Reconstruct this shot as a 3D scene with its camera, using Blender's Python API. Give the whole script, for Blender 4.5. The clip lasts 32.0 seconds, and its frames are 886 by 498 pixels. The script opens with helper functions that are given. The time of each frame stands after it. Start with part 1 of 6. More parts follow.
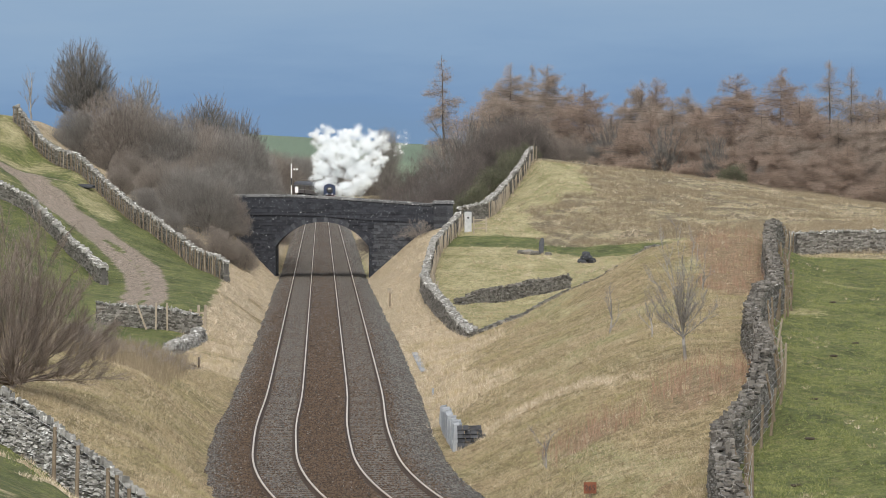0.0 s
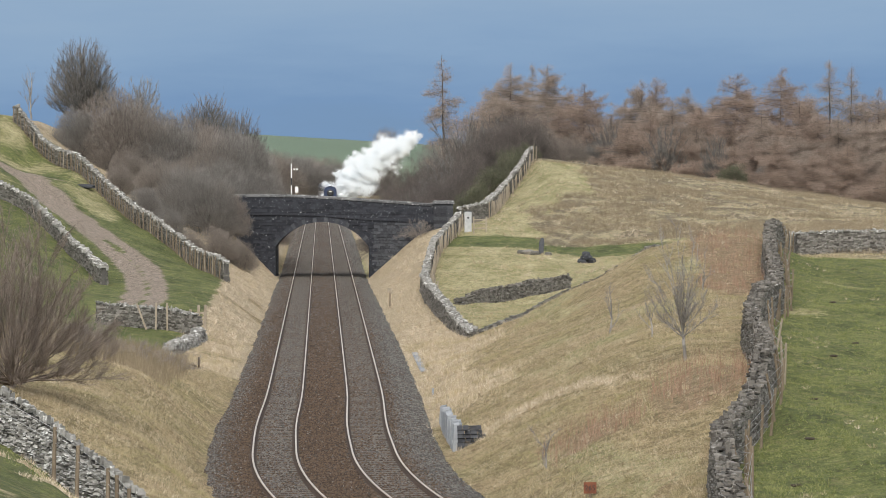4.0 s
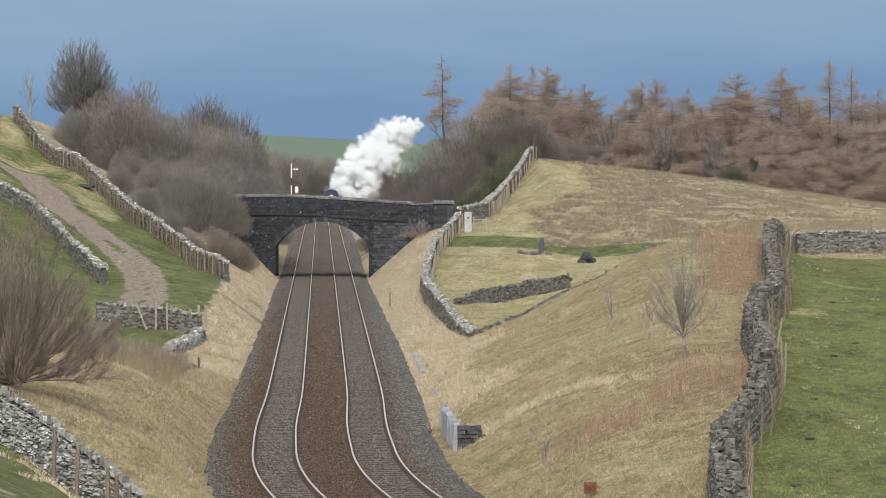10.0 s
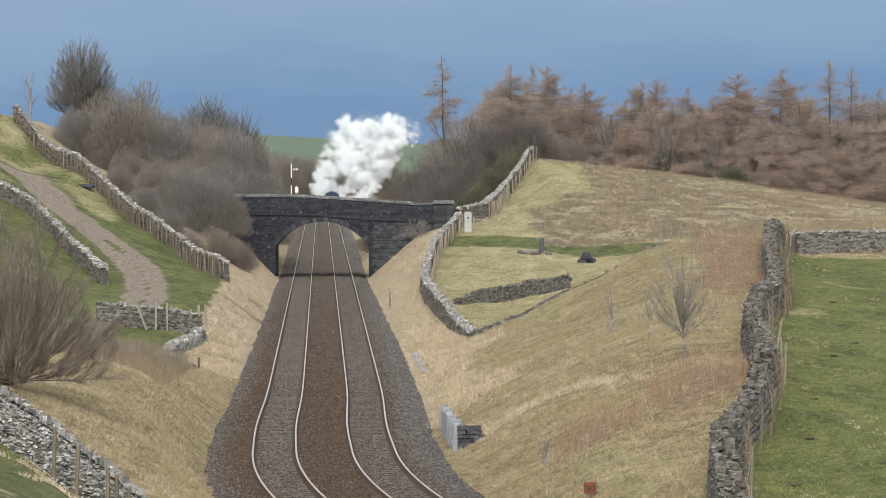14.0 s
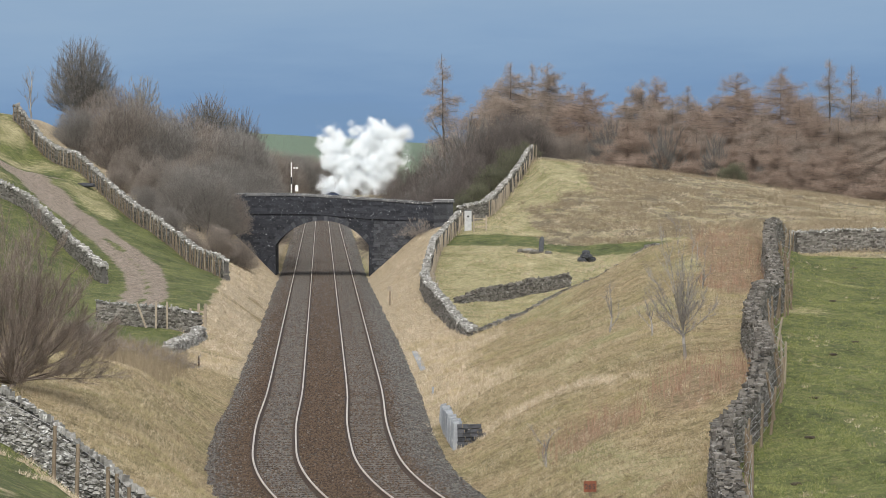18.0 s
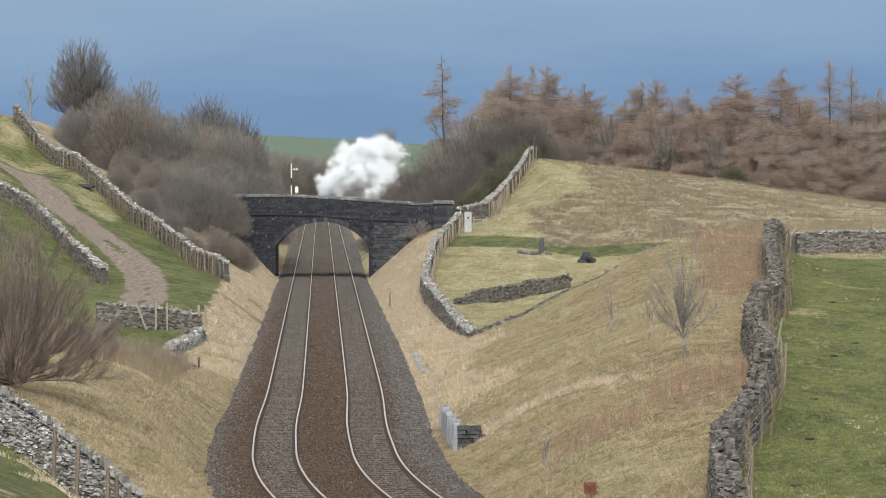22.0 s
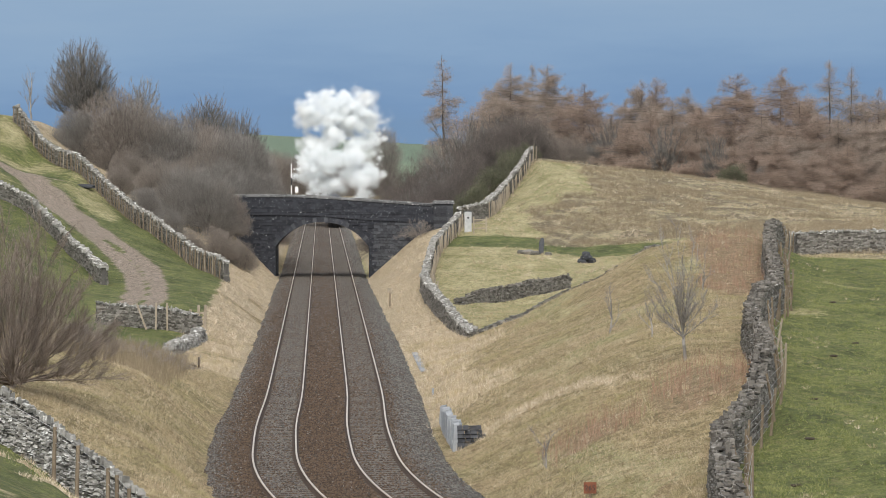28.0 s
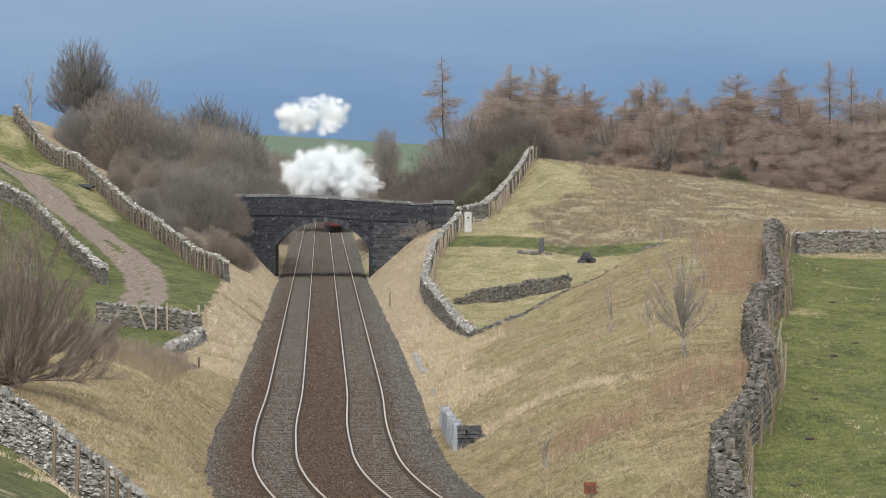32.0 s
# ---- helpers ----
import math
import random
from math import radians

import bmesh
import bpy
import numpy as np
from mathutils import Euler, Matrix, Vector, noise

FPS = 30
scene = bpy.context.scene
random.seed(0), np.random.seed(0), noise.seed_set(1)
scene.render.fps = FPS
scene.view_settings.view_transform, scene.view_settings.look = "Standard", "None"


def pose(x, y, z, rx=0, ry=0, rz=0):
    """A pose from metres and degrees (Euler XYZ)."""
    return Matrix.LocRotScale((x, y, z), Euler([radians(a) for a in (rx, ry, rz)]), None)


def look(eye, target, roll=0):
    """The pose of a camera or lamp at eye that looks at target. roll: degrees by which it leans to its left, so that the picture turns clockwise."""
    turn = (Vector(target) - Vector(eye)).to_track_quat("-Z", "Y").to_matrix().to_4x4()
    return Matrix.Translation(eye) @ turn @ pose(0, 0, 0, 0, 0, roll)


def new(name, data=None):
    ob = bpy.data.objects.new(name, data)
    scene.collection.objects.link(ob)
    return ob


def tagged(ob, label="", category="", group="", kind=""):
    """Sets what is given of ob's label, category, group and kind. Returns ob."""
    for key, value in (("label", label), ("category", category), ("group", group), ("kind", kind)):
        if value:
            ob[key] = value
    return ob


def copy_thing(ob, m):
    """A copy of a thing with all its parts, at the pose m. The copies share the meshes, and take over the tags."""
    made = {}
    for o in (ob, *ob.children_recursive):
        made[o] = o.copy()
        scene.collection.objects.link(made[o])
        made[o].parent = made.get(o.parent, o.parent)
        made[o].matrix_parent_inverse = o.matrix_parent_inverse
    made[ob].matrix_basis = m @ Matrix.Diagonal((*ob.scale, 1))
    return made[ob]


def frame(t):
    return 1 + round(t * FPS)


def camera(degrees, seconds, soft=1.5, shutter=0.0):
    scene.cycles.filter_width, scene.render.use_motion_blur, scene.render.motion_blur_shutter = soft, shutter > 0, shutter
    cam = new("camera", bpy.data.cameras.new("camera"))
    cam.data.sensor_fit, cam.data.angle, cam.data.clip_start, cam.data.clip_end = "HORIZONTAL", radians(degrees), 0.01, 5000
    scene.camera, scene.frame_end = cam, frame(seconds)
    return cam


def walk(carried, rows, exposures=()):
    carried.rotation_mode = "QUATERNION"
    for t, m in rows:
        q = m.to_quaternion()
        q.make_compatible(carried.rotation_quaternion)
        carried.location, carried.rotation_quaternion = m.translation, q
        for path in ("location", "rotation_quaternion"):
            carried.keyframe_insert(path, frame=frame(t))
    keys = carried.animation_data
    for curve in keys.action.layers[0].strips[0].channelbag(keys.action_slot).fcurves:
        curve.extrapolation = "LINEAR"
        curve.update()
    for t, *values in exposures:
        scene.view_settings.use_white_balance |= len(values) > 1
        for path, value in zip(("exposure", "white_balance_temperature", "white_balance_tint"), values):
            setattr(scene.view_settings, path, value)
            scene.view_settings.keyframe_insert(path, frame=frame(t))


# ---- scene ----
cam = camera(14.89, 32.0, soft=0.75)
EYE = 10.23
VIEW = pose(0, 0, EYE, 90 - 1.585, 0, 0)
# A tripod in the wind: the view nods by a few hundredths of a degree.
NODS = [(0.0, 0), (1.5, 0), (2.0, 0.012), (2.5, 0), (7.5, 0), (8.0, 0.026), (8.5, 0.012), (9.0, 0), (10.5, 0), (11.0, 0.012), (11.5, 0.026), (12.0, 0), (12.5, 0), (13.0, 0.012),
        (13.5, 0.042), (14.0, 0), (14.5, 0.012), (16.5, 0.042), (17.0, 0), (17.5, 0.014), (18.0, 0.022), (18.5, 0.014), (19.0, 0.012), (19.5, 0), (20.0, 0.012), (20.5, 0), (32.0, 0)]
walk(cam, [(t, VIEW @ pose(0, 0, 0, -a)) for t, a in NODS], exposures=[(0.0, 0.12), (32.0, 0.12)])

# ---- world and sun ----
world = bpy.data.worlds.new("world")
scene.world = world
world.use_nodes = True
wn = world.node_tree
sky = wn.nodes.new("ShaderNodeTexSky")
sky.sky_type = "NISHITA"
sky.sun_disc = False
sky.sun_elevation, sky.sun_rotation = radians(48), radians(185)
sky.air_density, sky.dust_density = 1.2, 2.5
veil = wn.nodes.new("ShaderNodeHueSaturation")
veil.inputs["Saturation"].default_value = 0.35
wn.links.new(sky.outputs[0], veil.inputs["Color"])
wn.links.new(veil.outputs[0], wn.nodes["Background"].inputs[0])
wn.nodes["Background"].inputs[1].default_value = 0.15
sun = new("sun", bpy.data.lights.new("sun", "SUN"))
sun.data.energy, sun.data.angle, sun.data.color = 2.2, radians(38), (1.0, 0.965, 0.91)
sun.matrix_world = look((-20, -225, 250), (0, 0, 0))

# ---- materials ----
def nodes(name):
    m = bpy.data.materials.new(name)
    m.use_nodes = True
    t = m.node_tree
    return m, t, t.nodes["Principled BSDF"]


def add(t, kind, **values):
    n = t.nodes.new(kind)
    for k, v in values.items():
        n.inputs[k.replace("_", " ")].default_value = v
    return n


def ramp(t, fac, stops):
    r = t.nodes.new("ShaderNodeValToRGB")
    while len(r.color_ramp.elements) < len(stops):
        r.color_ramp.elements.new(0.5)
    for e, (p, c) in zip(r.color_ramp.elements, stops):
        e.position, e.color = p, (*c, 1)
    t.links.new(fac, r.inputs[0])
    return r.outputs[0]


def mix(t, fac, a, b, mode="MIX"):
    m = t.nodes.new("ShaderNodeMix")
    m.data_type, m.blend_type = "RGBA", mode
    for sock, v in ((m.inputs[0], fac), (m.inputs[6], a), (m.inputs[7], b)):
        if hasattr(v, "is_linked"):
            t.links.new(v, sock)
        elif isinstance(v, tuple):
            sock.default_value = (*v, 1)
        else:
            sock.default_value = v
    return m.outputs[2]


def coord(t, which="Object"):
    return t.nodes.new("ShaderNodeTexCoord").outputs[which]


def where(t):
    return t.nodes.new("ShaderNodeNewGeometry").outputs["Position"]


def noisy(t, vec, scale, detail=4.0, rough=0.6, stretch=None):
    if stretch:
        mp = t.nodes.new("ShaderNodeMapping")
        mp.inputs["Scale"].default_value = stretch
        t.links.new(vec, mp.inputs[0])
        vec = mp.outputs[0]
    n = add(t, "ShaderNodeTexNoise", Scale=scale, Detail=detail, Roughness=rough)
    t.links.new(vec, n.inputs["Vector"])
    return n.outputs["Fac"]


def bump(t, p, height, strength=0.5, dist=0.05):
    b = add(t, "ShaderNodeBump", Strength=strength, Distance=dist)
    t.links.new(height, b.inputs["Height"])
    t.links.new(b.outputs[0], p.inputs["Normal"])


def math_node(t, op, a, b=0.5, clamp=False):
    m = t.nodes.new("ShaderNodeMath")
    m.operation, m.use_clamp = op, clamp
    for sock, v in ((m.inputs[0], a), (m.inputs[1], b)):
        if hasattr(v, "is_linked"):
            t.links.new(v, sock)
        else:
            sock.default_value = v
    return m.outputs[0]


def plain(name, dark, light, scale=6.0, rough=0.8, metal=0.0, relief=0.3, dist=0.02, stretch=None):
    m, t, p = nodes(name)
    v = where(t)
    f = noisy(t, v, scale, 5, 0.65, stretch)
    t.links.new(ramp(t, f, [(0.3, dark), (0.7, light)]), p.inputs["Base Color"])
    p.inputs["Roughness"].default_value, p.inputs["Metallic"].default_value = rough, metal
    bump(t, p, f, relief, dist)
    return m


def blades(name, dark, mid, light, patch=0.8, soft=0.45, other=None):
    """Grass or twigs: every blade has a tone of its own, and the patches differ."""
    m, t, p = nodes(name)
    own = t.nodes.new("ShaderNodeNewGeometry").outputs["Random Per Island"]
    f = math_node(t, "MULTIPLY_ADD", own, 1 - soft)
    t.links.new(math_node(t, "MULTIPLY", noisy(t, where(t), patch, 4, 0.65), soft), f.node.inputs[2])
    col = ramp(t, f, [(0.12, dark), (0.5, mid), (0.88, light)])
    if other:
        spread = noisy(t, where(t), 0.3, 5, 0.65)
        col = mix(t, ramp(t, spread, [(0.47, (0, 0, 0)), (0.62, (1, 1, 1))]), col, ramp(t, f, [(0.12, tuple(c * 0.45 for c in other)), (0.88, tuple(c * 1.6 for c in other))]))
    t.links.new(col, p.inputs["Base Color"])
    p.inputs["Roughness"].default_value = 0.95
    return m


def stone_mat(name, dark, light, lichen=(0.6, 0.6, 0.57), cover=0.55, sharp=0.1, up=0.0, spot=3.2, vary=0.45):
    """Varied stone, each piece with a tone of its own, and pale crusts of lichen."""
    m, t, p = nodes(name)
    v = where(t)
    tone = math_node(t, "ADD", t.nodes.new("ShaderNodeNewGeometry").outputs["Random Per Island"],
                     t.nodes.new("ShaderNodeObjectInfo").outputs["Random"])
    tone = math_node(t, "FRACT", tone)
    grain = noisy(t, v, 9.0, 6, 0.7)
    fac = math_node(t, "MULTIPLY_ADD", grain, 0.8)
    fac.node.inputs[2].default_value = -0.1
    fac = math_node(t, "ADD", fac, math_node(t, "MULTIPLY", tone, vary))
    base = ramp(t, fac, [(0.25, dark), (0.85, light)])
    crust = noisy(t, v, spot, 5, 0.7)
    if up:
        sep = t.nodes.new("ShaderNodeSeparateXYZ")
        t.links.new(t.nodes.new("ShaderNodeNewGeometry").outputs["Normal"], sep.inputs[0])
        crust = math_node(t, "ADD", crust, math_node(t, "MULTIPLY", sep.outputs[2], up))
    mask = ramp(t, crust, [(cover, (0, 0, 0)), (cover + sharp, (1, 1, 1))])
    t.links.new(mix(t, mask, base, lichen), p.inputs["Base Color"])
    p.inputs["Roughness"].default_value = 0.9
    bump(t, p, grain, 0.6, 0.03)
    return m


WALLSTONE = stone_mat("limestone", (0.06, 0.054, 0.046), (0.29, 0.275, 0.245), (0.55, 0.55, 0.52), 0.64, 0.12, 0.10, 5.0, 0.42)
COPESTONE = stone_mat("weathered_coping", (0.16, 0.155, 0.14), (0.44, 0.43, 0.40), (0.66, 0.66, 0.63), 0.58, 0.12, 0.10)
COPEDARK = stone_mat("brown_grey_coping", (0.055, 0.049, 0.041), (0.27, 0.25, 0.22), (0.52, 0.52, 0.49), 0.65, 0.10, 0.06, 5.0, 0.4)
PALESTONE = stone_mat("pale_limestone", (0.065, 0.062, 0.056), (0.44, 0.43, 0.40), (0.68, 0.68, 0.66), 0.57, 0.12, 0.1, 5.0, 0.5)
# Inner body of the walls; its dark colour paints the shade between the stones.
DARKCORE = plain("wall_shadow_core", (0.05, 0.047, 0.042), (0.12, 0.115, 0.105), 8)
# Soot-dark bridge stone; its blue cast is distance haze put into the colour.
SOOT = stone_mat("sooty_gritstone", (0.011, 0.0125, 0.017), (0.066, 0.071, 0.086), (0.40, 0.41, 0.42), 0.627, 0.03, 0.0, 5.2, 0.3)
SOOT2 = stone_mat("weathered_gritstone", (0.022, 0.024, 0.029), (0.125, 0.13, 0.142), (0.40, 0.40, 0.40), 0.65, 0.06, 0.0, 4.0, 0.3)
PARAPETCAP = stone_mat("pale_capstone", (0.03, 0.031, 0.034), (0.15, 0.15, 0.15), (0.58, 0.58, 0.56), 0.66, 0.12, 0.3, 5.0, 0.5)
CONCRETE = stone_mat("pale_concrete", (0.22, 0.24, 0.26), (0.42, 0.44, 0.46), (0.56, 0.57, 0.58), 0.6, 0.1)
RAILHEAD = plain("polished_rail_head", (0.50, 0.435, 0.37), (0.70, 0.63, 0.55), 3, 0.45, 0.15, 0.05)
GREYPAINT = plain("weathered_grey_paint", (0.36, 0.37, 0.37), (0.54, 0.55, 0.55), 3, 0.6)
TWIGTREE = blades("dark_grey_twigs", (0.085, 0.082, 0.076), (0.21, 0.20, 0.185), (0.37, 0.36, 0.335), 0.5)
RAILWEB = plain("rusty_rail_web", (0.035, 0.022, 0.015), (0.09, 0.055, 0.035), 5, 0.85)
SLEEPER = plain("concrete_sleeper", (0.07, 0.061, 0.051), (0.17, 0.15, 0.13), 4, 0.9)
POSTWOOD = plain("silvered_post_wood", (0.22, 0.18, 0.13), (0.42, 0.36, 0.28), 7, 0.9, stretch=(1, 1, 0.2))
POSTBROWN = plain("brown_post_wood", (0.12, 0.09, 0.06), (0.28, 0.225, 0.16), 7, 0.9, stretch=(1, 1, 0.2))
WIRE = plain("galvanised_wire", (0.35, 0.35, 0.34), (0.5, 0.5, 0.49), 5, 0.5, 0.6)
WHITEPAINT = plain("white_paint", (0.7, 0.7, 0.69), (0.84, 0.84, 0.83), 3, 0.5)
RUSTPAINT = plain("rust_red_sign", (0.13, 0.045, 0.025), (0.27, 0.10, 0.05), 6, 0.8)
LOCOBLUE = plain("dark_blue_loco_paint", (0.012, 0.02, 0.05), (0.03, 0.05, 0.11), 2, 0.4)
LOCOBLACK = plain("black_loco_iron", (0.012, 0.012, 0.014), (0.035, 0.035, 0.038), 3, 0.5)
BUFFERRED = plain("red_buffer_beam_paint", (0.09, 0.014, 0.02), (0.17, 0.024, 0.03), 2, 0.45)
MAROON = plain("maroon_coach_paint", (0.035, 0.018, 0.028), (0.065, 0.032, 0.046), 1.5, 0.35)
COACHROOF = plain("grey_coach_roof", (0.045, 0.046, 0.055), (0.085, 0.087, 0.10), 1.5, 0.7)
COACHGLASS = plain("coach_window_glass", (0.02, 0.025, 0.03), (0.05, 0.055, 0.06), 1, 0.08)
CREAM = plain("cream_number_panel", (0.6, 0.58, 0.5), (0.74, 0.72, 0.64), 2, 0.5)
BARKGREY = plain("grey_bark", (0.07, 0.062, 0.055), (0.17, 0.155, 0.14), 5, 0.95)
TWIGGREY = blades("grey_brown_twigs", (0.11, 0.102, 0.093), (0.24, 0.222, 0.203), (0.40, 0.375, 0.35), 0.5)
TWIGPALE = plain("pale_twigs", (0.22, 0.205, 0.18), (0.38, 0.355, 0.31), 1.0, 0.95, relief=0)
TWIGBROWN = blades("brown_twigs", (0.125, 0.106, 0.09), (0.265, 0.228, 0.197), (0.42, 0.37, 0.33), 0.5)
# A darker version of the twig colour, for bushes right of the line.
TWIGDEEP = blades("darker_brown_twigs", (0.06, 0.05, 0.044), (0.145, 0.124, 0.112), (0.26, 0.225, 0.205), 0.5)
TWIGLARCH = blades("rusty_larch_twigs", (0.16, 0.112, 0.086), (0.36, 0.27, 0.215), (0.54, 0.44, 0.37), 0.4)
TWIGLARCH2 = blades("pale_larch_twigs", (0.16, 0.122, 0.098), (0.38, 0.305, 0.25), (0.57, 0.485, 0.415), 0.4)
TWIGOLIVE = blades("olive_twigs", (0.045, 0.047, 0.028), (0.125, 0.128, 0.08), (0.235, 0.235, 0.155), 0.5)
TWIGDARK = blades("dark_thorn_twigs", (0.075, 0.06, 0.049), (0.22, 0.178, 0.146), (0.39, 0.33, 0.28), 0.5)
STRAW = blades("bleached_grass", (0.22, 0.17, 0.11), (0.54, 0.445, 0.325), (0.82, 0.73, 0.59), 1.3, 0.5, (0.42, 0.34, 0.21))
TAWNY = blades("tawny_grass", (0.065, 0.051, 0.028), (0.41, 0.33, 0.20), (0.76, 0.665, 0.50), 1.3, 0.5, (0.33, 0.29, 0.15))
RUSTGRASS = blades("rust_red_stalks", (0.15, 0.085, 0.055), (0.315, 0.195, 0.132), (0.47, 0.33, 0.24))
RUSH = blades("brown_rushes", (0.10, 0.082, 0.052), (0.245, 0.198, 0.13), (0.42, 0.345, 0.235), 0.35, 0.6)
LUSH = blades("field_grass_blades", (0.03, 0.045, 0.010), (0.185, 0.215, 0.064), (0.48, 0.46, 0.22), 1.5, 0.5)


def ground_mat():
    m, t, p = nodes("hill_ground")
    v = where(t)

    def zone(name):
        a = t.nodes.new("ShaderNodeAttribute")
        a.attribute_name = name
        return a.outputs["Fac"]
    big, mid, fine = noisy(t, v, 0.22, 4), noisy(t, v, 1.3, 5, 0.7), noisy(t, v, 9.0, 4, 0.7)
    blotch = noisy(t, v, 0.55, 5, 0.7, (1, 0.45, 1))
    green = mix(t, ramp(t, blotch, [(0.32, (0, 0, 0)), (0.68, (1, 1, 1))]), (0.055, 0.08, 0.017), (0.22, 0.24, 0.075))
    green = mix(t, ramp(t, mid, [(0.52, (0, 0, 0)), (0.75, (1, 1, 1))]), green, (0.30, 0.27, 0.12))
    pale = mix(t, ramp(t, blotch, [(0.35, (0, 0, 0)), (0.65, (1, 1, 1))]), (0.27, 0.262, 0.11), (0.54, 0.475, 0.285))
    tawny = mix(t, ramp(t, mid, [(0.3, (0, 0, 0)), (0.72, (1, 1, 1))]), (0.24, 0.178, 0.093), (0.53, 0.415, 0.25))
    tawny = mix(t, ramp(t, big, [(0.42, (0, 0, 0)), (0.66, (1, 1, 1))]), tawny, mix(t, ramp(t, mid, [(0.35, (0, 0, 0)), (0.65, (1, 1, 1))]), (0.205, 0.178, 0.08), (0.38, 0.315, 0.165)))
    straw = mix(t, ramp(t, mid, [(0.3, (0, 0, 0)), (0.7, (1, 1, 1))]), (0.40, 0.31, 0.20), (0.66, 0.55, 0.40))
    rush = mix(t, ramp(t, blotch, [(0.44, (0, 0, 0)), (0.58, (1, 1, 1))]), (0.20, 0.16, 0.105), (0.43, 0.37, 0.235))
    rust = mix(t, ramp(t, mid, [(0.3, (0, 0, 0)), (0.7, (1, 1, 1))]), (0.23, 0.155, 0.095), (0.41, 0.30, 0.19))
    soil = mix(t, ramp(t, fine, [(0.35, (0, 0, 0)), (0.7, (1, 1, 1))]), (0.10, 0.075, 0.05), (0.20, 0.155, 0.11))
    lane = mix(t, ramp(t, noisy(t, v, 3.0, 5, 0.7), [(0.3, (0, 0, 0)), (0.7, (1, 1, 1))]), (0.27, 0.21, 0.17), (0.46, 0.38, 0.32))
    col = tawny
    edge = math_node(t, "MULTIPLY", math_node(t, "SUBTRACT", mid, 0.5), 0.9)
    for name, c in (("green", green), ("pale", pale), ("straw", straw), ("rush", rush), ("rust", rust), ("soil", soil), ("lane", lane)):
        f = math_node(t, "ADD", zone(name), edge)
        f = ramp(t, f, [(0.38, (0, 0, 0)), (0.62, (1, 1, 1))])
        col = mix(t, f, col, c)
    # Distant grass, with the haze put into its colour: paler and bluer.
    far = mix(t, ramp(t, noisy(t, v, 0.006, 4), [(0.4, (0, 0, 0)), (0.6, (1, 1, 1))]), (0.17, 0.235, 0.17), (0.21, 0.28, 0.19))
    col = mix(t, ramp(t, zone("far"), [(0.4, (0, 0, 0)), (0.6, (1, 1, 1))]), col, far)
    # Shade in the gaps of the grass and light on its tips, multiplied into the colour.
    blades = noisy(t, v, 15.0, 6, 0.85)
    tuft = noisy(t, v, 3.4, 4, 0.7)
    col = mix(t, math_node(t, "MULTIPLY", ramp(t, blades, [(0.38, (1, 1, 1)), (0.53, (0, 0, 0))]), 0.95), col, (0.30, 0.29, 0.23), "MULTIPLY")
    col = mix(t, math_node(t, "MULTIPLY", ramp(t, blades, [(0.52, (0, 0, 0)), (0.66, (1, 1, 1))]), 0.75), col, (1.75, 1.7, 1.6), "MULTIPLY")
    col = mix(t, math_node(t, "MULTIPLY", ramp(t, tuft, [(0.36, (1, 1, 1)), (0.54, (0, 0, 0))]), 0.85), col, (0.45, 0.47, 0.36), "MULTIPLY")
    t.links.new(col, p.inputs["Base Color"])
    p.inputs["Roughness"].default_value = 0.95
    bump(t, p, math_node(t, "ADD", fine, mid), 0.9, 0.12)
    return m


def ballast_mat():
    m, t, p = nodes("railway_ballast")
    v = where(t)
    vor = add(t, "ShaderNodeTexVoronoi", Scale=9.0)
    t.links.new(v, vor.inputs["Vector"])
    stain = noisy(t, v, 0.5, 5, 0.7, (1, 0.12, 1))
    a = t.nodes.new("ShaderNodeAttribute")
    a.attribute_name = "brown"
    each = t.nodes.new("ShaderNodeSeparateColor")
    t.links.new(vor.outputs["Color"], each.inputs[0])
    stone = math_node(t, "MULTIPLY_ADD", each.outputs[0], 0.75)
    t.links.new(math_node(t, "MULTIPLY", noisy(t, v, 14.0, 3, 0.7), 0.35), stone.node.inputs[2])
    grey = mix(t, ramp(t, stone, [(0.15, (0, 0, 0)), (0.95, (1, 1, 1))]), (0.028, 0.0265, 0.0245), (0.225, 0.212, 0.192))
    brown = mix(t, ramp(t, stone, [(0.15, (0, 0, 0)), (0.95, (1, 1, 1))]), (0.022, 0.0135, 0.008), (0.135, 0.088, 0.056))
    drift = math_node(t, "MULTIPLY", math_node(t, "SUBTRACT", noisy(t, v, 2.6, 5, 0.75), 0.5), 1.3)
    f = math_node(t, "ADD", a.outputs["Fac"], math_node(t, "MULTIPLY", math_node(t, "SUBTRACT", stain, 0.5), 1.2))
    f = math_node(t, "ADD", f, drift)
    col = mix(t, ramp(t, f, [(0.05, (0, 0, 0)), (0.95, (1, 1, 1))]), grey, brown)
    t.links.new(col, p.inputs["Base Color"])
    p.inputs["Roughness"].default_value = 0.95
    bump(t, p, vor.outputs["Distance"], 0.9, 0.06)
    return m


def steam_mat():
    m, t, p = nodes("white_steam")
    d, tr, a = t.nodes.new("ShaderNodeBsdfDiffuse"), t.nodes.new("ShaderNodeBsdfTranslucent"), t.nodes.new("ShaderNodeMixShader")
    col = ramp(t, noisy(t, coord(t), 1.1, 3), [(0.3, (0.95, 0.975, 0.985)), (0.7, (0.975, 0.99, 0.998))])
    t.links.new(col, d.inputs[0])
    t.links.new(col, tr.inputs[0])
    a.inputs[0].default_value = 0.55
    t.links.new(d.outputs[0], a.inputs[1])
    t.links.new(tr.outputs[0], a.inputs[2])
    t.links.new(a.outputs[0], t.nodes["Material Output"].inputs[0])
    return m


